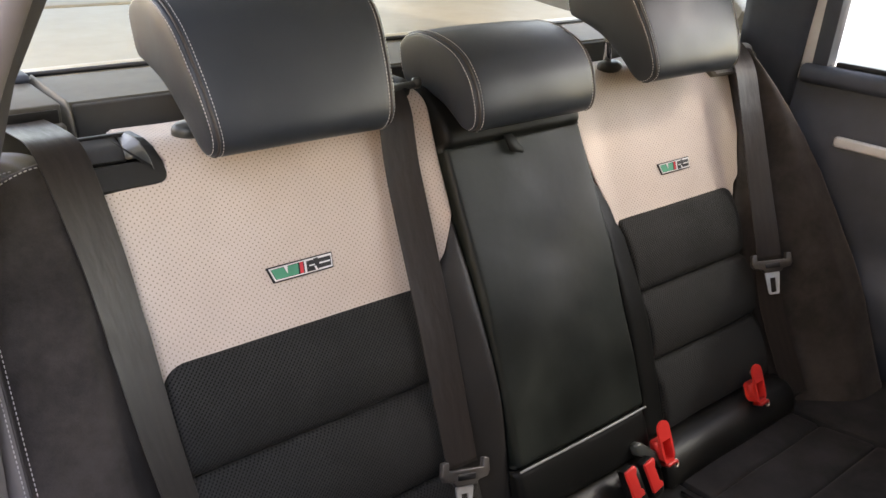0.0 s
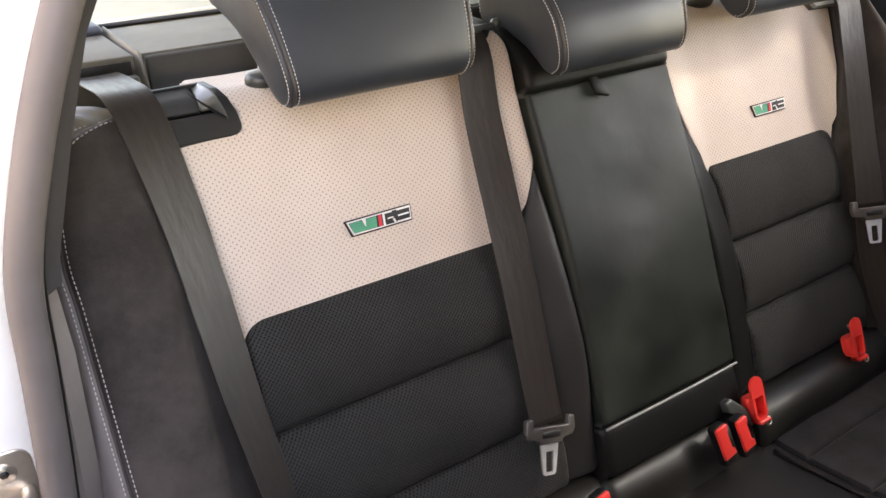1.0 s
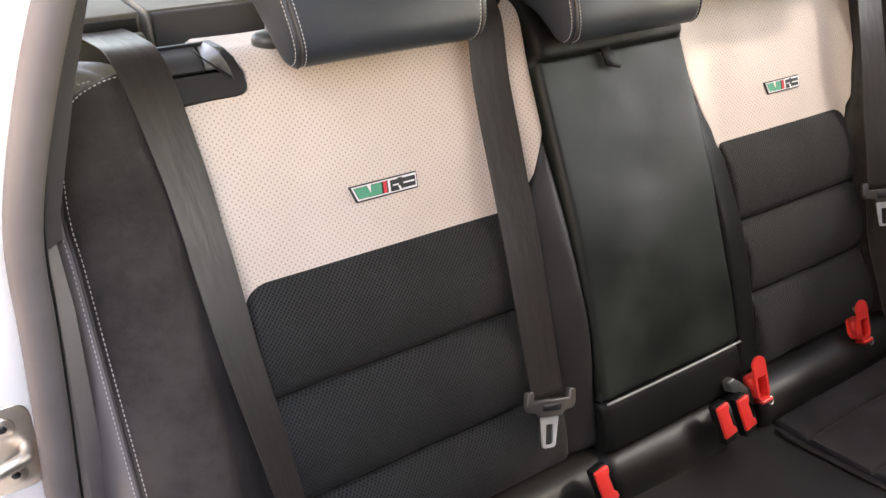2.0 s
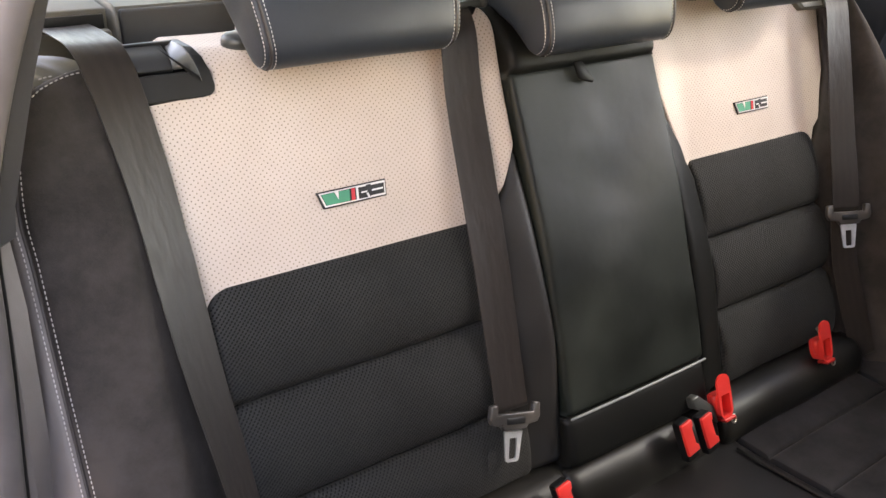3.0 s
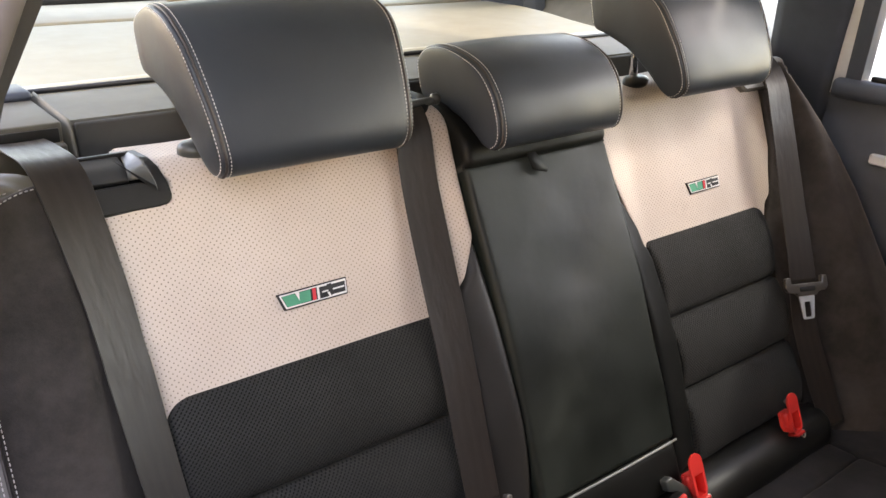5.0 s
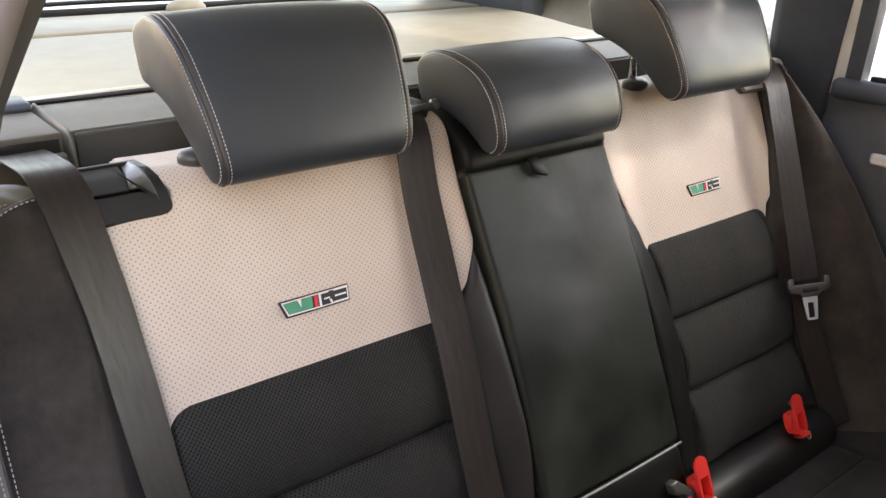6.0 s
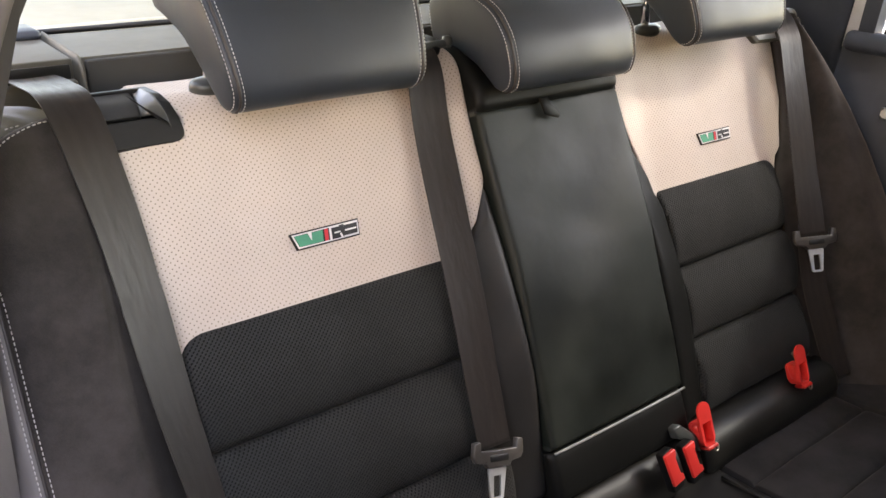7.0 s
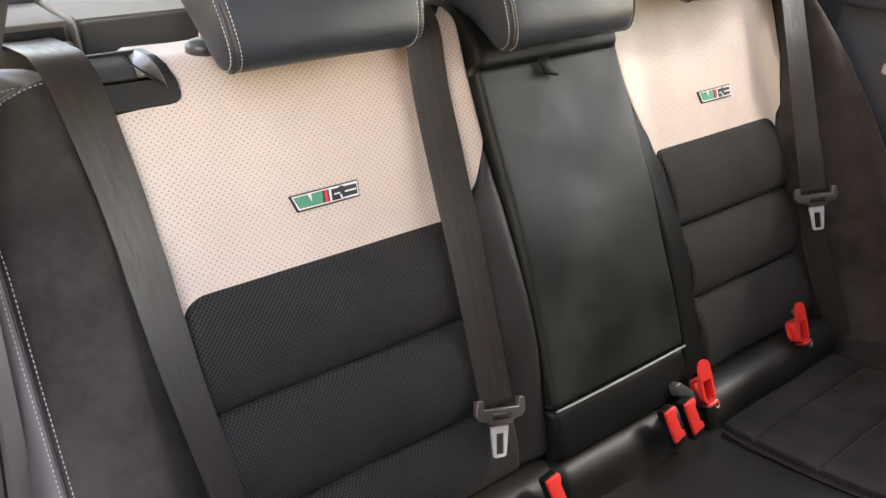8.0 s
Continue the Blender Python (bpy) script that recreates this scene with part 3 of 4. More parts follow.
        line_b.append(BT(q[0], q[1], q[2] + 0.0006))
    part("stitching", stitches(line_a, 0.0036, 0.0014, 0.00062), SEAM_THREAD, ob, "greyed thread stitches")
    part("stitching", stitches(line_b, 0.0036, 0.0014, 0.00062), SEAM_THREAD, ob, "greyed thread stitches")
    part("piping", tube(pipe, 0.0020, 8), LEATHER_BROWN, ob)

    # padded core behind the covers
    part("core", block((min(side * 0.145, side * (u_out - 0.05)), -0.34, -0.085), (max(side * 0.145, side * (u_out - 0.05)), 0.255, -0.040), 0.008, 2, B), LEATHER, ob, "black padded back shell")

    # embroidered badge of plain coloured shapes
    wx = 1.05 if side < 0 else 1.0
    cx, cs = side * 0.36 - (0.0022 if side < 0 else 0), 0.1095

    def on(pts):
        return [(cx + x * wx, cs + s) for x, s in pts]
    d = base(cx, cs)
    badge = part("badge", prism(on([(-0.0425, 0.0098), (0.0425, 0.0098), (0.0405, -0.0098), (-0.0370, -0.0098)]), d - 0.004, d + 0.0028, B, 0.0006, 1), BLACK_THREAD, ob, "embroidered badge of coloured shapes")
    rim_out = [(-0.0405, 0.0082), (0.0408, 0.0082), (0.0390, -0.0082), (-0.0356, -0.0082)]
    rim_in = [(-0.0385, 0.0066), (0.0398, 0.0074), (0.0381, -0.0074), (-0.0343, -0.0064)]
    part("badge_border", prism(on(rim_out), d + 0.002, d + 0.0035, B, 0.0, 1, on(rim_in)), WHITE_THREAD, badge)
    for name, pts, m in (("green_field", [(-0.0375, 0.0064), (-0.0225, 0.0064), (-0.0185, -0.0020), (-0.0165, 0.0064), (-0.0035, 0.0064), (-0.0052, -0.0062), (-0.0335, -0.0062)], GREEN),
                         ("notch_edge", [(-0.0222, 0.0080), (-0.0168, 0.0080), (-0.0186, -0.0022)], WHITE_THREAD),
                         ("red_bar", [(-0.0012, 0.0068), (0.0028, 0.0068), (0.0012, -0.0066), (-0.0030, -0.0066)], RED_THREAD),
                         ("silver_bar", [(0.0046, 0.0078), (0.0070, 0.0078), (0.0054, -0.0080), (0.0030, -0.0080)], WHITE_THREAD),
                         ("silver_bar", [(0.0072, 0.0078), (0.0168, 0.0078), (0.0165, 0.0060), (0.0070, 0.0060)], WHITE_THREAD),
                         ("silver_bar", [(0.0100, 0.0006), (0.0172, 0.0006), (0.0170, -0.0010), (0.0098, -0.0010)], WHITE_THREAD),
                         ("silver_bar", [(0.0160, -0.0020), (0.0182, -0.0020), (0.0200, -0.0080), (0.0176, -0.0080)], WHITE_THREAD),
                         ("silver_bar", [(0.0232, 0.0078), (0.0396, 0.0078), (0.0393, 0.0058), (0.0230, 0.0058)], WHITE_THREAD),
                         ("silver_bar", [(0.0235, 0.0008), (0.0375, 0.0008), (0.0372, -0.0010), (0.0233, -0.0010)], WHITE_THREAD),
                         ("silver_bar", [(0.0210, -0.0060), (0.0378, -0.0060), (0.0376, -0.0080), (0.0208, -0.0080)], WHITE_THREAD)):
        lift = 0.0036 if m is not GREEN else 0.0031
        part(name, prism(on(pts), d + 0.0022, d + lift, B), m, badge, smooth=False)
    return ob


seat_back(-1, 0.560, 0.712, (0.047, -0.082, -0.204, -0.302), 0.038, 0.046, "backrest of beige leather, black mesh and suede by the open door")
seat_back(1, 0.505, 0.734, (0.052, -0.076, -0.191, -0.311), 0.022, 0.058, "backrest of beige leather, black mesh and suede by the closed door")

# belt guide trim let into the near backrest's shoulder
guide = thing("belt_guide", B(-0.545, 0.24, 0.0), "glossy black release trim let into the backrest shoulder", "seat trim")
bm = prism([(-0.606, 0.2396), (-0.5060, 0.2396), (-0.4985, 0.2408), (-0.4940, 0.2445), (-0.4926, 0.2500), (-0.4945, 0.2640), (-0.4990, 0.2815), (-0.5035, 0.2970), (-0.5075, 0.3270), (-0.606, 0.3270), (-0.606, 0.305), (-0.606, 0.290), (-0.606, 0.275), (-0.606, 0.262)], -0.030, 0.001, BT, 0.0014, 2,
           [(-0.600, 0.2673), (-0.5210, 0.2669), (-0.5145, 0.2642), (-0.5100, 0.2596), (-0.5066, 0.2560), (-0.5070, 0.2640), (-0.5090, 0.2730), (-0.5116, 0.2855), (-0.5146, 0.3030), (-0.5170, 0.3210), (-0.600, 0.3210), (-0.600, 0.305), (-0.600, 0.292), (-0.600, 0.279)])
part("bezel", bm, GLOSS_BLACK, guide, smooth=False)
part("cup", quilt(lambda s: -0.606, lambda s: -0.505, 0.254, 0.328, lambda x, s: -0.024, 0.002, 0.0, 0.0, 8, 24, 0.010, BT), SHELL, guide, "black recess floor")
part("flap", quilt(lambda s: -0.604, lambda s: -0.5275, 0.2765, 0.323, lambda x, s: lerp(-0.0125, -0.0015, (s - 0.2765) / 0.0465), 0.0015, 0.001, 0.0, 10, 24, 0.004, BT), CUP, guide, "dark grey flap over a narrow slot")
# the scooped side of the recess, running out into a sharp tip
scoop_in = [(-0.5235, 0.3225, -0.003), (-0.5262, 0.3070, -0.008), (-0.5284, 0.2795, -0.0125), (-0.5177, 0.2752, -0.011), (-0.5111, 0.2673, -0.007), (-0.5066, 0.2562, -0.001)]
scoop_out = [(-0.5168, 0.3225, 0.0016), (-0.5146, 0.3040, 0.0018), (-0.5114, 0.2855, 0.0018), (-0.5088, 0.2730, 0.0018), (-0.5070, 0.2640, 0.0018), (-0.5062, 0.2555, 0.0014)]
scoop = []
for a, b in zip(spline(scoop_in, 20), spline(scoop_out, 20)):
    face = [a.lerp(b, k) - Vector((0, 0, 0.35 * k * (1 - k) * (b - a).length)) for k in (0, 0.25, 0.5, 0.75, 0.92, 1.0)]
    lip = b + Vector((0.0010, 0, -0.0004))
    scoop.append([BT(*p) for p in face] + [BT(*lip), BT(lip.x, lip.y, lip.z - 0.003), BT(a.x, a.y, a.z - 0.003)])
# black trim by rights; the grey paints in its reflection
part("scoop", loft(scoop), LEVER, guide, "scooped side with its sheen painted grey")

# small strap guide at the far backrest's shoulder
clip = thing("belt_guide", B(0.53, 0.275, 0.0), "small grey belt guide with pale inlay on a backrest shoulder", "seat trim")
part("plate", prism([(0.516, 0.246), (0.590, 0.244), (0.582, 0.266), (0.496, 0.267)], -0.022, 0.007, BT, 0.002, 2), GREY_TRIM, clip)
part("recess", prism([(0.524, 0.250), (0.575, 0.249), (0.572, 0.262), (0.510, 0.263)], 0.0062, 0.0082, BT, 0.0006, 1), ALU, clip, "pale inlay")

# ---------------------------------------------------------------- centre section
centre = thing("centre_backrest", B(0, -0.33, -0.03), "black leather centre backrest with folded armrest", "car seat", "rear seat backs")


def wrinkle(x, s):
    return 0.0030 * noise.noise(Vector((x * 8, s * 7, 1.7))) + 0.0009 * noise.noise(Vector((x * 13, s * 15, 4.0)))


def arm_base(x, s):
    dent = 0.004 * math.exp(-(((x - 0.01) / 0.07) ** 2 + ((s - 0.05) / 0.05) ** 2))
    return 0.024 + wrinkle(x, s) - dent + 0.008 * sstep(0.20, 0.0, s)


part("armrest", quilt(lambda s: -0.132 + 0.004 * s, lambda s: 0.134 - 0.004 * s, -0.236, 0.215, arm_base, 0.008, 0.007, 0.006, 70, 110, 0.05), LEATHER_ARM, centre, "creased black leather armrest face")
part("top_pad", quilt(lambda s: -0.130, lambda s: 0.134, 0.211, TOP, lambda x, s: 0.030 + wrinkle(x, s) - 0.022 * sstep(0.235, 0.285, s), 0.012, 0.010, 0.003, 30, 40, 0.06, BT), LEATHER, centre, "black leather upper pad")
part("lower_pad", quilt(lambda s: -0.137, lambda s: 0.137, -0.309, -0.238, lambda x, s: 0.027 + wrinkle(x, s), 0.010, 0.008, 0.003, 30, 20, 0.05), LEATHER, centre, "black leather lower pad")
part("edge_welt", tube(spline([B(-0.134, -0.2375, 0.034), B(-0.05, -0.2360, 0.039), B(0.05, -0.2355, 0.040), B(0.129, -0.2360, 0.037)], 24), 0.0017, 8), leather("worn_grey_welt", (0.22, 0.22, 0.21), 0.35), centre, "worn shiny leather welt")
part("pull_tab", prism([(-0.031, 0.216), (-0.016, 0.216), (0.001, 0.190), (-0.003, 0.186), (-0.026, 0.193)], 0.032, 0.0355, B, 0.001, 1), LEATHER, centre, "black fabric pull tab")
part("core", block((-0.134, -0.31, -0.075), (0.134, 0.255, -0.04), 0.008, 2, B), LEATHER, centre)

# shiny leather roll along the foot of the backrests
foot = thing("seat_foot_roll", B(0, -0.37, 0.0), "shiny black leather roll at the foot of the backrest", "car seat")
for x0, x1, lo, hi, out in ((-0.548, -0.150, -0.398, -0.300, 0.038), (-0.146, 0.146, -0.402, -0.307, 0.034), (0.150, 0.520, -0.396, -0.312, 0.042)):
    def swell(x, s):
        q = (s - (lo + hi) / 2) / ((hi - lo) / 2)
        return out * math.sqrt(max(0.0, 1 - 0.94 * q * q)) + 1.2 * wrinkle(x, s)
    part("roll", quilt(lambda s: x0, lambda s: x1, lo, hi, swell, 0.016, 0.010, 0.0, 50, 28, 0.05), LEATHER_ROLL, foot)

# ---------------------------------------------------------------- headrests
def headrest(cx, w, prof, w_low, label, name="headrest", post_low=0.285):
    """A padded headrest: a wrapped cover, two side panels with seams, two posts with collars."""
    ob = thing(name, B(cx, post_low, -0.02), label, "headrest", "rear headrests")
    line = spline([(s, d, 0) for s, d in prof] + [(prof[0][0], prof[0][1], 0)], 72)[:-1]
    ms = sum(p.x for p in line) / len(line)
    md = sum(p.y for p in line) / len(line)
    s_min, s_max = min(p.x for p in line), max(p.x for p in line)

    def ring(x, inset):
        out = []
        for p in line:
            n = Vector((p.x - ms, p.y - md)).normalized()
            q = Vector((p.x, p.y)) - n * inset
            k = lerp(w_low, 1.0, min(1, 1.3 * (q.x - s_min) / (s_max - s_min))) * (1 - 0.050 * sstep(0.06, -0.03, q.y))
            crown = 0.006 * (1 - (x / w) ** 2)
            out.append(B(cx + x * k, q.x + crown * (0.4 if q.x > ms else 0), q.y + crown * (1 if q.y > md else 0) + 0.0012 * noise.noise(Vector((x * 20, q.x * 20, cx)))))
        return out
    h = w / 2
    w = h
    seam = h - 0.0075
    mid = [(-seam, 0.0016), (-seam + 0.004, 0.0003)] + [(lerp(-seam + 0.012, seam - 0.012, i / 10), 0.0) for i in range(11)] + [(seam - 0.004, 0.0003), (seam, 0.0016)]
    part("cover", loft([ring(x, i) for x, i in mid], False), LEATHER_HEAD, ob, "charcoal leather cover")
    for sg in (-1, 1):
        steps = [(seam, 0.0018), (seam + 0.0025, 0.0012), (seam + 0.0048, 0.0022), (seam + 0.0064, 0.0045), (seam + 0.0072, 0.0085), (seam + 0.0080, 0.016), (seam + 0.0085, 0.026)]
        rings = [ring(sg * x, i) for x, i in steps]
        bm = bmesh.new()
        vs = [[bm.verts.new(p) for p in r] for r in rings]
        n = len(vs[0])
        for r0, r1 in zip(vs, vs[1:]):
            for k in range(n):
                bm.faces.new((r0[k], r0[(k + 1) % n], r1[(k + 1) % n], r1[k]))
        bm.faces.new(vs[-1])
        bmesh.ops.triangulate(bm, faces=[f for f in bm.faces if len(f.verts) > 4])
        bmesh.ops.recalc_face_normals(bm, faces=bm.faces)
        side = part("side_panel", bm, LEATHER_HEAD, ob)
        for x, inset in ((seam - 0.0045, -0.0002), (seam + 0.0062, 0.0036)):
            pts = ring(sg * x, inset)
            front = [p for p, q in zip(pts, line) if q.y > md - 0.015 or q.x > s_max - 0.05]
            start = min(range(len(front)), key=lambda i: front[i].z)
            a = front[start:] + front[:start]
            if len(a) > 3 and (a[0] - a[1]).length > 0.03:
                a = a[1:]
            cut = [a[0]]
            for p in a[1:]:
                if (p - cut[-1]).length < 0.03:
                    cut.append(p)
            part("stitching", stitches(cut), THREAD, side, "pale thread stitches")
        pts = ring(sg * seam, 0.0012)
        part("piping", tube(pts + [pts[0]], 0.0017, 6, False), LEATHER_BROWN, side)
    for sg in (-1, 1):
        x = cx + sg * 0.092
        part("post", tube([B(x, post_low - 0.02, -0.030), B(x, post_low + 0.05, -0.008), B(x, s_max - 0.03, 0.022)], 0.0068, 14), CHROME, ob, "chrome post")
        dome = [[BT(x + 0.026 * k * math.cos(a), post_low + 0.0145 + 0.0150 * k * math.sin(a), d) for a in (i * math.pi / 14 for i in range(28))] for k, d in ((1.0, -0.006), (1.0, 0.002), (0.94, 0.0055), (0.80, 0.0080), (0.45, 0.0098))]
        part("collar", loft(dome), COLLAR, ob, "grey plastic collar")
    return ob


OUTER = [(0.2500, 0.066), (0.2525, 0.078), (0.262, 0.088), (0.277, 0.0925), (0.300, 0.0945), (0.335, 0.094), (0.385, 0.086), (0.420, 0.062), (0.440, 0.025), (0.446, -0.012), (0.445, -0.032), (0.437, -0.043), (0.417, -0.047), (0.398, -0.0495), (0.3885, -0.047), (0.3825, -0.038), (0.345, 0.001), (0.300, 0.030), (0.272, 0.043), (0.260, 0.049), (0.2525, 0.057)]
MIDDLE = [(0.2255, 0.066), (0.229, 0.079), (0.243, 0.089), (0.265, 0.094), (0.290, 0.094), (0.322, 0.082), (0.350, 0.055), (0.372, 0.018), (0.380, -0.015), (0.379, -0.033), (0.371, -0.046), (0.352, -0.052), (0.331, -0.056), (0.3215, -0.053), (0.3165, -0.043), (0.300, -0.014), (0.272, 0.024), (0.246, 0.046), (0.232, 0.055)]
near_head = headrest(-0.353, 0.262, OUTER, 0.87, "charcoal leather headrest with pale stitching")
copy_thing(near_head, Matrix.Translation(ORIGIN[near_head.name] + Vector((0.716, 0, 0))))
headrest(-0.003, 0.236, MIDDLE, 0.97, "lower charcoal leather headrest on the centre backrest")

# ---------------------------------------------------------------- seat belts
def tongue(parent, cx, cs, d, turn, slope):
    """A plastic belt tongue with its slotted metal plate; turn: degrees in the seat's plane, slope: degrees about the strap."""
    ct, st = math.cos(radians(turn)), math.sin(radians(turn))
    ck, sk = math.cos(radians(slope)), math.sin(radians(slope))

    def at(x, s, k):
        x, k = x * ck - k * sk, x * sk + k * ck
        return B(cx + x * ct - s * st, cs + x * st + s * ct, d + k)
    ob = part("tongue", prism([(-0.041, 0.014), (-0.031, 0.015), (-0.030, 0.003), (0.030, 0.003), (0.031, 0.015), (0.041, 0.014), (0.042, -0.003), (0.038, -0.010), (0.022, -0.0125), (0.018, -0.018), (-0.018, -0.018), (-0.022, -0.0125), (-0.038, -0.010), (-0.042, -0.003)], -0.003, 0.005, at, 0.0014, 2), TONGUE, parent, "grey-brown plastic belt tongue")
    part("web_slot", prism(rounded(-0.016, -0.011, 0.016, -0.002, 0.002, 2), 0.003, 0.0056, at, 0.0008, 1), BLACK, ob)
    out = rounded(-0.0112, -0.058, 0.0112, -0.016, 0.0045, 3)
    out = [(x * (1.35 if s > -0.026 else 1.0), s) for x, s in out]
    inn = [(min(0.0062, max(-0.0062, x * 0.56)), -0.042 + (s + 0.038) * 0.62) for x, s in out]
    part("latch_plate", prism(out, -0.0012, 0.0012, at, 0.0, 1, inn), BRUSHED, ob, "slotted steel plate", smooth=False)
    return ob


near_belt = thing("seat_belt", B(-0.585, -0.30, 0.02), "dark grey seat belt without tongue over the backrest bolster", "seat belt", "rear seat belts")


def tilted(deg):
    """Across a strap that lies on a slope which rises towards the near door side by deg."""
    c, k = math.cos(radians(deg)), math.sin(radians(deg))
    return Vector((c, k * CR, -k * SR))


path = [R(-0.610, 0.265, 0.262), R(-0.607, 0.222, 0.272), BT(-0.604, 0.325, 0.014), BT(-0.600, 0.288, 0.017), BT(-0.594, 0.258, 0.017), B(-0.585, 0.17, 0.020), B(-0.582, 0.10, 0.023), B(-0.5785, -0.02, 0.029), B(-0.570, -0.153, 0.034), B(-0.562, -0.35, 0.040)]
acr = [Vector((1, 0, 0)), Vector((1, 0, 0)), Vector((1, 0.03, 0)), tilted(8), tilted(18), tilted(25), tilted(24), tilted(25), tilted(40), tilted(56)]
strap_parts(path, acr, 0.052, 110, near_belt)

mid_belt = thing("seat_belt", B(-0.20, -0.2, 0.02), "dark grey seat belt beside the centre backrest", "seat belt", "rear seat belts")
path = [R(-0.176, 0.200, 0.270), R(-0.180, 0.165, 0.272), BT(-0.186, 0.300, 0.020), BT(-0.192, 0.272, 0.020), B(-0.196, 0.20, 0.014), B(-0.2015, 0.10, 0.018), B(-0.2085, -0.02, 0.024), B(-0.2150, -0.12, 0.026), B(-0.2190, -0.195, 0.027)]
acr = [Vector((1, -0.1, 0)), Vector((1, -0.1, 0)), tilted(-6), tilted(-10), tilted(-12), tilted(-12), tilted(-9), tilted(-5), tilted(0)]
strap_parts(path, acr, 0.049, 90, mid_belt)
tongue(mid_belt, -0.2228, -0.1990, 0.034, -16, -6)
part("exit_trim", prism([(-0.245, 0.288), (-0.150, 0.288), (-0.142, 0.300), (-0.142, 0.350), (-0.245, 0.350)], 0.004, 0.026, BT, 0.006, 2, [(-0.228, 0.296), (-0.164, 0.296), (-0.160, 0.304), (-0.160, 0.326), (-0.228, 0.326)]), BLACK, mid_belt, "black plastic belt exit")

part("guide_bar", tube(spline([R(-0.202, 0.116, 0.278), R(-0.172, 0.118, 0.281), R(-0.138, 0.120, 0.282)], 16), 0.0055, 10), COLLAR, mid_belt, "grey plastic guide bar")
part("guide_knob", tube([R(-0.144, 0.119, 0.283), R(-0.141, 0.119, 0.284), R(-0.135, 0.119, 0.284), R(-0.132, 0.119, 0.284)], [0.004, 0.0075, 0.0075, 0.004], 12), COLLAR, mid_belt, "rounded bar end")
part("exit_lip", prism(rounded(-0.232, 0.318, -0.176, 0.332, 0.004, 3), 0.020, 0.030, BT, 0.002, 2), COLLAR, mid_belt, "grey plastic lip")

far_belt = thing("seat_belt", B(0.52, -0.3, 0.03), "dark grey seat belt with tongue hanging by the closed door", "seat belt", "rear seat belts")
path = [R(0.600, 0.265, 0.258), R(0.596, 0.222, 0.264), BT(0.578, 0.325, 0.012), BT(0.568, 0.290, 0.028), BT(0.557, 0.255, 0.042), B(0.547, 0.19, 0.046), B(0.540, 0.11, 0.044), B(0.532, 0.03, 0.042), B(0.523, -0.04, 0.043), B(0.515, -0.095, 0.043)]
acr = [Vector((1, 0, 0)), Vector((1, 0, 0)), tilted(-4), tilted(-14), tilted(-20)] + [tilted(-20)] * 5
strap_parts(path, acr, 0.050, 80, far_belt)
path = [B(0.516, -0.10, 0.036), B(0.514, -0.18, 0.030), B(0.522, -0.27, 0.030), B(0.535, -0.36, 0.030)]
strap_parts(path, [Vector((0.93, -0.33, 0.14))] * 4, 0.047, 40, far_belt, "lower run of webbing")
tongue(far_belt, 0.514, -0.100, 0.046, -9, 20)


# ---------------------------------------------------------------- buckles and child seat anchors
def buckle(at, label):
    """A belt buckle that leans on the backrest's foot: black shell with a red press button."""
    ob = thing("belt_buckle", at, label, "belt buckle", "belt buckles")

    def loc(x, s, d):
        return at + (B(x, s, d) - B(0, 0, 0))
    part("shell", prism(rounded(-0.0120, -0.036, 0.0124, 0.0255, 0.003, 3), -0.010, 0.003, loc, 0.0015, 2), SHELL, ob, "black plastic shell")
    part("button", prism([(-0.0105, 0.0240), (0.0105, 0.0240), (0.0115, 0.0215), (0.0105, 0.014), (0.0075, 0.011), (0.0075, -0.013), (0.0120, -0.016), (0.0120, -0.0245), (-0.0115, -0.0245), (-0.0115, 0.022)], 0.002, 0.0075, loc, 0.0012, 2), RED, ob, "red press button")
    return ob


first = buckle(B(0.045, -0.322, 0.058), "black belt buckle with red button")
lean = Matrix.Rotation(radians(10), 4, Vector((0, -CR, SR)))
copy_thing(first, Matrix.Translation(B(0.087, -0.326, 0.058)) @ lean)
copy_thing(first, Matrix.Translation(B(-0.186, -0.320, 0.060)) @ lean)
first.matrix_basis = Matrix.Translation(B(0.045, -0.322, 0.058)) @ lean


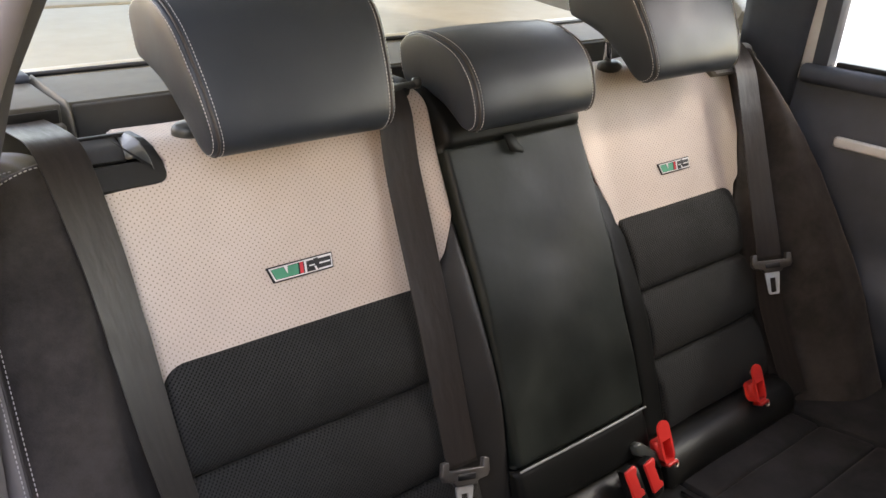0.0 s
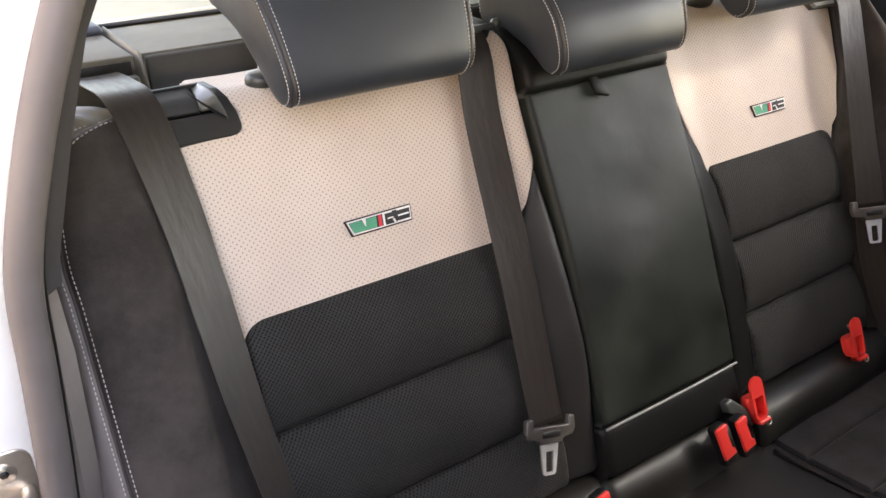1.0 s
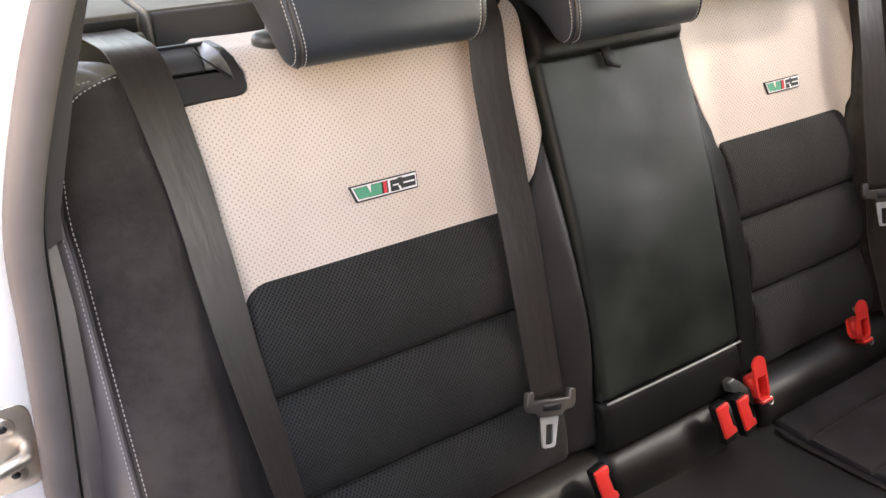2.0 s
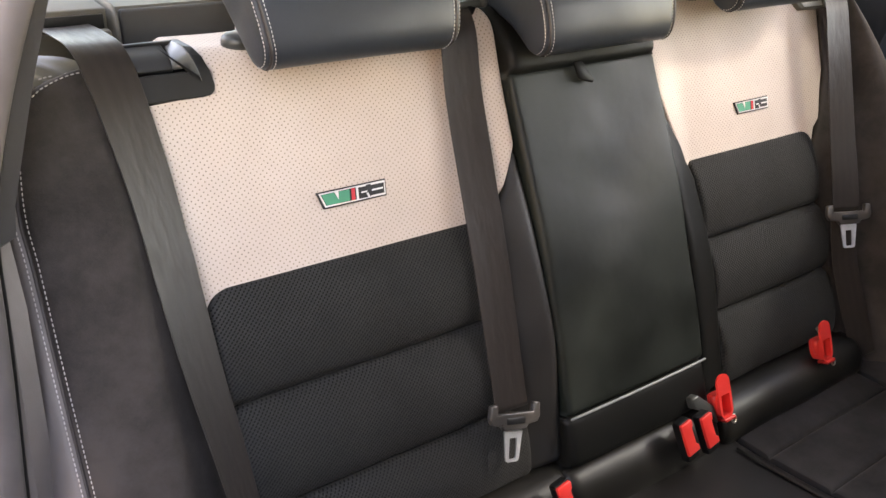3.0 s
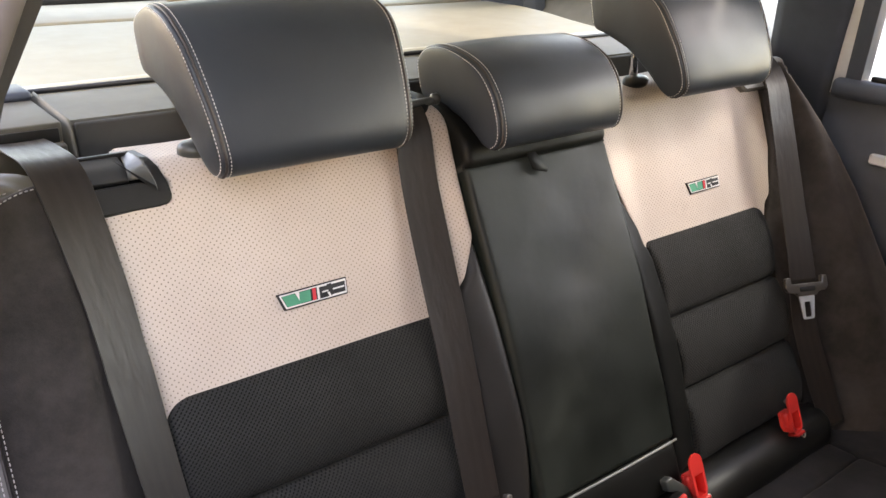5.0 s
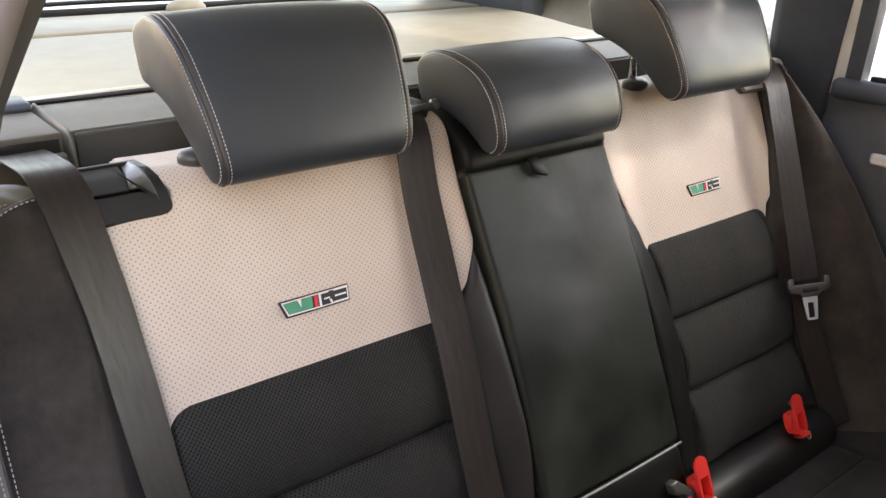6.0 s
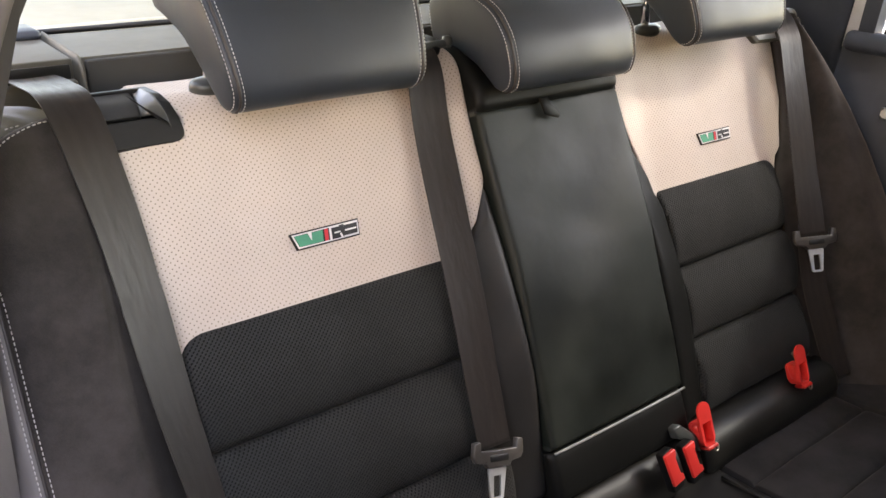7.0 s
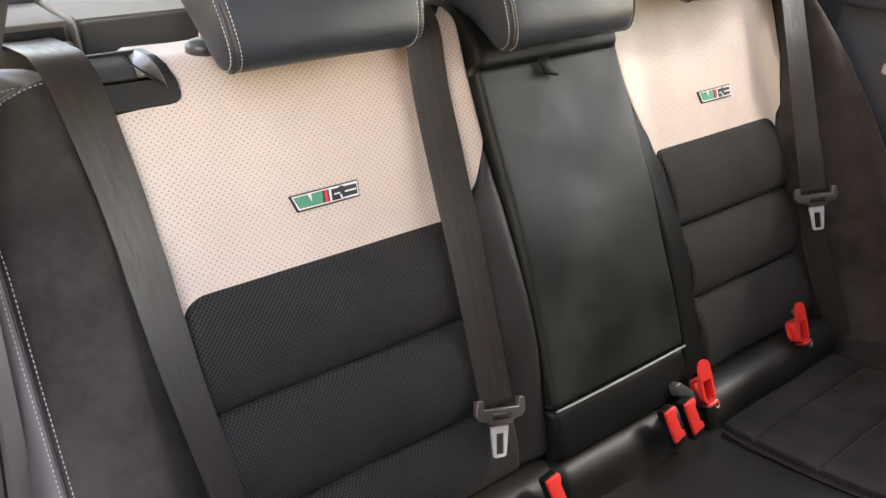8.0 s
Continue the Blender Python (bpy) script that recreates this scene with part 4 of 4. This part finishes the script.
def anchor(at, label):
    """A red child seat anchor funnel, long and hollow, with a small eyelet at its foot."""
    ob = thing("child_seat_anchor", at, label, "anchor guide", "child seat anchors")

    def loc(x, s, d):
        return at + (B(x, s, d) - B(0, 0, 0))
    plate = rounded(-0.0145, -0.031, 0.0135, 0.037, 0.0130, 6)
    hole = [(x * 0.68, max(-0.0255, min(0.006, s))) for x, s in plate]
    box = [(x * 0.86 + 0.0008, min(s, 0.004)) for x, s in plate]
    part("guide_plate", prism(plate, 0.0085, 0.0120, loc, 0.0, 1, hole), RED, ob, "rounded red plastic tongue", smooth=False)
    part("funnel", prism(box, -0.012, 0.0084, loc, 0.0, 1, hole), RED, ob, "hollow red plastic funnel", smooth=False)
    part("funnel_floor", prism([(x * 0.9, s * 0.9) for x, s in box], -0.0150, -0.0121, loc, 0.001, 1), RED, ob)
    part("lip", prism(rounded(-0.010, -0.0355, 0.0150, -0.0300, 0.0025, 3), -0.004, 0.0145, loc, 0.0015, 2), RED, ob)
    part("wing", prism([(-0.0100, 0.008), (-0.0150, 0.002), (-0.0145, -0.006), (-0.0100, -0.026)], -0.008, 0.004, loc, 0.002, 1), RED, ob)
    ring = [loc(-0.004 + 0.017 * math.cos(0.25 * a - 0.9), -0.004 + 0.024 * math.sin(0.25 * a - 0.9), -0.011) for a in range(9)]
    part("collar", tube([p + Vector((0.0105, 0, 0)) for p in ring], 0.0045, 8), GREY_TRIM, ob, "grey plastic collar")
    eye = [loc(0.0135 + 0.0048 * math.cos(a * math.pi / 6), -0.037 + 0.0062 * math.sin(a * math.pi / 6), 0.010) for a in range(13)]
    part("eyelet", tube(eye, 0.0014, 8, False), STEEL, ob, "small steel eyelet")
    return ob


a1 = anchor(B(0.1445, -0.300, 0.039), "red child seat anchor guide in the seat gap")
copy_thing(a1, Matrix.Translation(B(0.4045, -0.293, 0.039)))

clipx = thing("anchor_bracket", B(0.135, -0.32, 0.03), "grey plastic bracket beside the anchor", "bracket")
part("bracket", prism([(0.084, -0.283), (0.098, -0.281), (0.128, -0.308), (0.134, -0.338), (0.112, -0.312), (0.088, -0.300)], 0.026, 0.042, B, 0.003, 2), COLLAR, clipx)
# ---------------------------------------------------------------- seat cushions
def cushion(x0, x1, seams, label, centre_part=False):
    ob = thing("seat_cushion", R((x0 + x1) / 2, -0.4, -0.45), label, "car seat", "rear seat cushions")

    def top(x, y):
        z = -0.338 + 0.055 * sstep(-0.15, -0.62, y) - 0.10 * sstep(-0.60, -0.70, y)
        return z + 0.004 * noise.noise(Vector((x * 8, y * 8, 2.0)))

    def place(x, y, h):
        return R(x, y, top(x, y) + h)
    ys = [-0.120] + seams + [-0.70]
    for ya, yb in zip(ys, ys[1:]):
        def f(u, v):
            x, y = lerp(x0 + 0.004, x1 - 0.004, u), lerp(yb, ya, v)
            e1, e2 = min(x - x0, x1 - x) , min(y - yb, ya - y)
            q = min(1, math.hypot(1 - min(1, e1 / 0.010), 1 - min(1, e2 / 0.010)))
            h = -0.007 * (1 - math.sqrt(max(0, 1 - q * q))) + 0.005 * (1 - (1 - min(1, 2 * e2 / abs(ya - yb))) ** 2) * min(1, e1 / 0.05)
            return x, y, h
        part("pleat" if not centre_part else "pad", sheet(f, 30, 20, 0.08, place), LEATHER_SEAT if centre_part else CUSHION, ob)
    part("base", block((x0 + 0.006, -0.66, -0.56), (x1 - 0.006, -0.11, -0.40), 0.01, 2), LEATHER, ob, "black leather cushion sides")
    if centre_part and x1 > 0:
        for x in (x0 + 0.022, x1 - 0.022):
            part("welt", tube(spline([place(x, y, 0.0046) for y in (-0.20, -0.28, -0.36, -0.44, -0.52, -0.60)], 30), 0.0024, 8), LEATHER_ROLL, ob, "raised brown leather welt")
    return ob


cushion(0.185, 0.515, [-0.236, -0.335, -0.440], "black pleated fabric seat cushion by the closed door")
cushion(-0.515, -0.185, [-0.236, -0.335, -0.440], "black pleated fabric seat cushion by the open door")
cushion(-0.180, 0.180, [], "black leather centre seat cushion", True)
cushion(0.520, 0.760, [], "black fabric cushion bolster by the closed door")
cushion(-0.735, -0.520, [], "black leather cushion bolster by the open door", True)

# ---------------------------------------------------------------- load cover behind the seats
cass = thing("load_cover", R(0, 0.3, 0.2), "grey roller load cover behind the seat backs", "load cover")
sec = [(0.237, 0.272), (0.240, 0.284), (0.30, 0.286), (0.372, 0.287), (0.382, 0.280), (0.388, 0.19), (0.232, 0.19)]
part("cassette", loft([[R(x, y, z) for y, z in sec] for x in (-0.548, 0.548)]), GREY_TRIM, cass, "dark grey roller cassette", smooth=False)
part("cassette_front", block((-0.546, 0.2285, 0.17), (0.546, 0.2365, 0.2825), 0.003, 3), plastic("ribbed_dark_grey", (0.040, 0.037, 0.033), 0.8), cass, "fine ribbed dark front")
for sx in (-1, 1):
    part("end_cap", prism([(0.205, 0.19), (0.224, 0.276), (0.236, 0.288), (0.38, 0.291), (0.392, 0.284), (0.392, 0.19)], sx * 0.549, sx * 0.5535, lambda y, z, x: R(x, y, z), 0.002, 1), GREY_TRIM, cass)
# thin black tube that draws the shadow under the rail
part("rail_shade", tube([R(-0.56, 0.398, 0.2865), R(0, 0.398, 0.2880), R(0.56, 0.398, 0.2865)], 0.0035, 8), BLACK, cass, "black strip drawn as shade below the rail")
part("rail", tube(spline([R(-0.60, 0.418, 0.272), R(0, 0.418, 0.275), R(0.60, 0.418, 0.272)], 12), 0.018, 14), RAIL, cass, "cream front rail")


def cov(u, v):
    y = lerp(0.43, 1.000, v)
    half = lerp(0.565, 0.70, sstep(0.43, 0.90, y) * 0.6 + 0.4 * min(1, (y - 0.43) / 0.45))
    x = lerp(-half, half, u)
    return x, y, 0.283 - 0.008 * math.sin(math.pi * v) * (1 - abs(2 * u - 1)) + 0.0015 * noise.noise(Vector((x * 5, y * 5, 0)))


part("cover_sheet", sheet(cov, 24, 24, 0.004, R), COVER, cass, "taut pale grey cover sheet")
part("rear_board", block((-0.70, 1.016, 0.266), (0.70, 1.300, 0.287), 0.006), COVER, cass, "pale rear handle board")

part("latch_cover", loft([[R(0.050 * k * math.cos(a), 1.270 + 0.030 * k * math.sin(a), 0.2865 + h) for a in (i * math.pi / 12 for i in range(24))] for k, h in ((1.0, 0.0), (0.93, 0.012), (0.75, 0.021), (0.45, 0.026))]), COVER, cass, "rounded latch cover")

hatch = thing("tailgate_trim", R(0, 1.32, 0.29), "black tailgate trim below the rear glass", "tailgate")
part("glass_seal", block((-0.72, 1.312, 0.277), (0.72, 1.335, 0.300), 0.006), BLACK, hatch)
part("wiper_rail", tube(spline([R(-0.55, 1.322, 0.303), R(-0.2, 1.322, 0.312), R(0.3, 1.322, 0.304)], 16), 0.005, 8), BLACK, hatch)

# ---------------------------------------------------------------- side trims by the luggage bay
for sx in (-1, 1):
    trim = thing("side_trim", R(sx * 0.65, 0.3, 0.1), "grey plastic luggage side trim with a belt slot", "car trim", "luggage side trims")
    xs = sorted((sx * 0.560, sx * 0.79))
    part("ledge", block((xs[0], 0.228, 0.14), (xs[1], 0.40, 0.2865), 0.002), GREY_TRIM, trim)
    part("front_lip", block((xs[0], 0.212, 0.14), (xs[1], 0.2275, 0.266), 0.003), GREY_TRIM, trim)
    xs = sorted((sx * 0.564, sx * 0.70))
    part("belt_slot", block((xs[0], 0.2235, 0.264), (xs[1], 0.2285, 0.281), 0.001, 1), GLOSS_BLACK, trim, "black belt slot")
    xs = sorted((sx * 0.558, sx * 0.79))
    part("cap", block((xs[0], 0.350, 0.284), (xs[1], 0.41, 0.297), 0.006), BLUE_TRIM, trim, "dark cap")
    xs = sorted((sx * 0.60, sx * 0.79))
    part("rear_ledge", block((xs[0], 0.435, 0.10), (xs[1], 1.30, 0.240), 0.010), GREY_TRIM, trim)
for sx in (-1, 1):
    dp = thing("pillar_trim", R(sx * 0.74, 1.0, 0.3), "slate grey rearmost pillar trim", "car trim")
    rings = [[R(sx * x, y0, z), R(sx * x, y1, z), R(sx * (x + 0.05), y1, z), R(sx * (x + 0.05), y0, z)] for z, x, y0, y1 in ((0.241, 0.735, 0.89, 1.31), (0.35, 0.70, 0.86, 1.29), (0.60, 0.58, 0.78, 1.20))]
    part("trim", loft(rings), BLUE_TRIM, dp, smooth=False)

# ---------------------------------------------------------------- near door opening: seal, pillar trim, jamb and striker
seal_mid = [(-0.618, 0.515), (-0.655, 0.44), (-0.687, 0.372), (-0.718, 0.293), (-0.746, 0.197), (-0.754, 0.104), (-0.761, 0.02), (-0.769, -0.066), (-0.777, -0.18), (-0.785, -0.34), (-0.79, -0.55)]
seal = thing("door_seal", R(-0.76, -0.05, -0.2), "grey rubber seal round the open door frame", "door seal")
line = spline([R(x, -0.062, z) for x, z in seal_mid], 60)


def seal_ring(p, nxt):
    d = (nxt - p).normalized()
    a = Vector((0, 1, 0)).cross(d).normalized()
    return [p + a * 0.0145 * math.cos(w) + Vector((0, 1, 0)) * 0.012 * math.sin(w) for w in (i * math.pi / 7 for i in range(14))]


rings = [seal_ring(p, line[min(60, i + 1)] if i < 60 else p + (p - line[i - 1])) for i, p in enumerate(line)]
part("bulb", loft(rings), RUBBER, seal)

# black tube stands for the seal's shadow in the gap beside the trim
part("gap_shade", tube([p + Vector((0.0165, 0.012, 0)) for p in line[8:]], 0.0022, 8), BLACK, seal, "black strip drawn as shade in the gap")

pillar = thing("pillar_trim", R(-0.74, 0.0, 0.1), "dark grey inner pillar trim beside the door seal", "car trim")


def pillar_ring(x, z, w):
    return [R(x + 0.010, -0.044, z), R(x + 0.010 + w * 0.5, -0.048, z), R(x + 0.010 + w, -0.036, z), R(x + 0.010 + w * 0.95, -0.01, z), R(x - 0.02, 0.14, z), R(x - 0.05, 0.14, z), R(x - 0.01, -0.03, z)]


upper = [(-0.628, 0.515, 0.034), (-0.664, 0.44, 0.030), (-0.696, 0.372, 0.025), (-0.728, 0.293, 0.030), (-0.756, 0.197, 0.029), (-0.758, 0.170, 0.027)]
lower = [(-0.758, 0.1675, 0.026), (-0.760, 0.104, 0.030), (-0.766, 0.02, 0.033), (-0.773, -0.066, 0.037), (-0.780, -0.18, 0.042), (-0.788, -0.34, 0.044)]
part("upper_trim", loft([pillar_ring(x, z, w + 0.004) for x, z, w in upper]), SLATE, pillar, smooth=False)
part("side_bolster", loft([pillar_ring(x, z, w) for x, z, w in lower]), PILLAR_LEATHER, pillar, "grey leather side bolster", smooth=False)

jamb = thing("door_jamb", R(-0.83, -0.03, -0.2), "white painted rear door jamb", "car body")
outer = [(-0.632, 0.515), (-0.668, 0.44), (-0.700, 0.372), (-0.731, 0.293), (-0.758, 0.197), (-0.766, 0.104), (-0.773, 0.02), (-0.781, -0.066), (-0.79, -0.2), (-0.80, -0.5)]
rings = []
for x, z in outer:
    t = sstep(0.5, 0.1, z)
    wide = 0.05 + 0.07 * t
    rings.append([R(x + 0.02, -0.046, z), R(x - wide * 0.75, -0.040, z), R(x - wide, -0.020, z), R(x - wide, 0.16, z), R(x + 0.02, 0.16, z)])
part("panel", loft(rings), PAINT, jamb)

striker = thing("door_striker", R(-0.802, -0.045, -0.01), "zinc plated door striker with two screws", "door latch")


def on_jamb(x, z, y):
    return R(-0.800 + x, -0.0425 - y, -0.012 + z)


part("plate", prism(rounded(-0.024, -0.046, 0.024, 0.046, 0.014, 5), 0.0, 0.004, on_jamb, 0.0012, 2), STEEL, striker)
part("loop", tube(spline([on_jamb(0.014, 0.0, 0.003), on_jamb(0.012, 0.0, 0.018), on_jamb(-0.004, 0.0, 0.026), on_jamb(-0.030, -0.002, 0.026), on_jamb(-0.040, -0.002, 0.0)], 24), 0.0062, 12), STEEL, striker, "bent steel latch loop")
for z in (0.026, -0.026):
    screw = part("screw", prism([(0.0105 * math.cos(i * math.pi / 12), z + 0.0105 * math.sin(i * math.pi / 12)) for i in range(24)], 0.003, 0.0065, on_jamb, 0.001, 1), STEEL, striker, "round screw head")
    part("socket", prism([(0.0042 * math.cos(i * math.pi / 3), z + 0.0042 * math.sin(i * math.pi / 3)) for i in range(6)], 0.006, 0.0069, on_jamb), BLACK, screw)

# ---------------------------------------------------------------- far side: pillar, door and its window frame
fp = thing("pillar_trim", R(0.74, 0.12, 0.2), "slate grey rear pillar trim by the closed door", "car trim")
rings = []
for z, x, y0, y1 in ((0.10, 0.775, 0.085, 0.25), (0.21, 0.770, 0.078, 0.214), (0.30, 0.738, 0.054, 0.196), (0.40, 0.692, 0.022, 0.168), (0.60, 0.590, -0.045, 0.106)):
    rings.append([R(x + 0.03, y0, z), R(x + 0.004, y0 + 0.004, z), R(x, y0 + 0.02, z), R(x, y1 - 0.02, z), R(x + 0.004, y1, z), R(x + 0.05, y1, z)])
part("trim", loft(rings), BLUE_TRIM, fp)

frame_far = thing("door_frame", R(0.79, 0.05, 0.2), "pale grey frame of the closed door opening", "car body")
rings = [[R(x, y - 0.022, z), R(x, y, z), R(x + 0.04, y, z), R(x + 0.04, y - 0.022, z)] for z, x, y in ((0.20, 0.782, 0.080), (0.30, 0.748, 0.056), (0.40, 0.702, 0.024), (0.60, 0.600, -0.043))]
part("strip", loft(rings), ALU, frame_far, smooth=False)

fd = thing("car_door", R(0.78, -0.4, 0.0), "closed slate grey rear door with silver handle", "car door")


def door(u, v):
    y, z = lerp(-0.95, 0.075, u), lerp(-0.50, 0.225, v)
    x = 0.775 - 0.030 * sstep(0.20, 0.05, z) + 0.03 * sstep(-0.05, -0.2, z) - 0.05 * sstep(-0.10, -0.16, z) * sstep(0.0, -0.2, y) * (1 - sstep(-0.2, -0.3, z))
    return y, z, x + 0.03 * sstep(0.205, 0.225, z)


part("panel", sheet(door, 40, 40, 0.0, lambda y, z, x: R(x, y, z)), BLUE_TRIM, fd, "slate grey door panel")
part("shoulder", block((0.756, -0.95, 0.196), (0.80, 0.070, 0.234), 0.014, 4), BLUE_TRIM, fd)
handle = part("handle", prism(rounded(-0.175, 0.092, -0.035, 0.112, 0.006, 4), 0.746, 0.762, lambda y, z, x: R(x, y, z), 0.004, 2), ALU, fd, "silver door handle")
part("window_frame", loft([[R(x, y, z), R(x, y + 0.030, z), R(x + 0.03, y + 0.030, z), R(x + 0.03, y, z)] for z, x, y in ((0.22, 0.774, 0.022), (0.30, 0.744, 0.004), (0.40, 0.698, -0.022), (0.60, 0.596, -0.085))]), BLUE_TRIM, fd, "slate window frame", smooth=False)
part("window_sill", block((0.776, -0.95, 0.230), (0.79, 0.006, 0.243), 0.003), BLACK, fd, "black window seal")
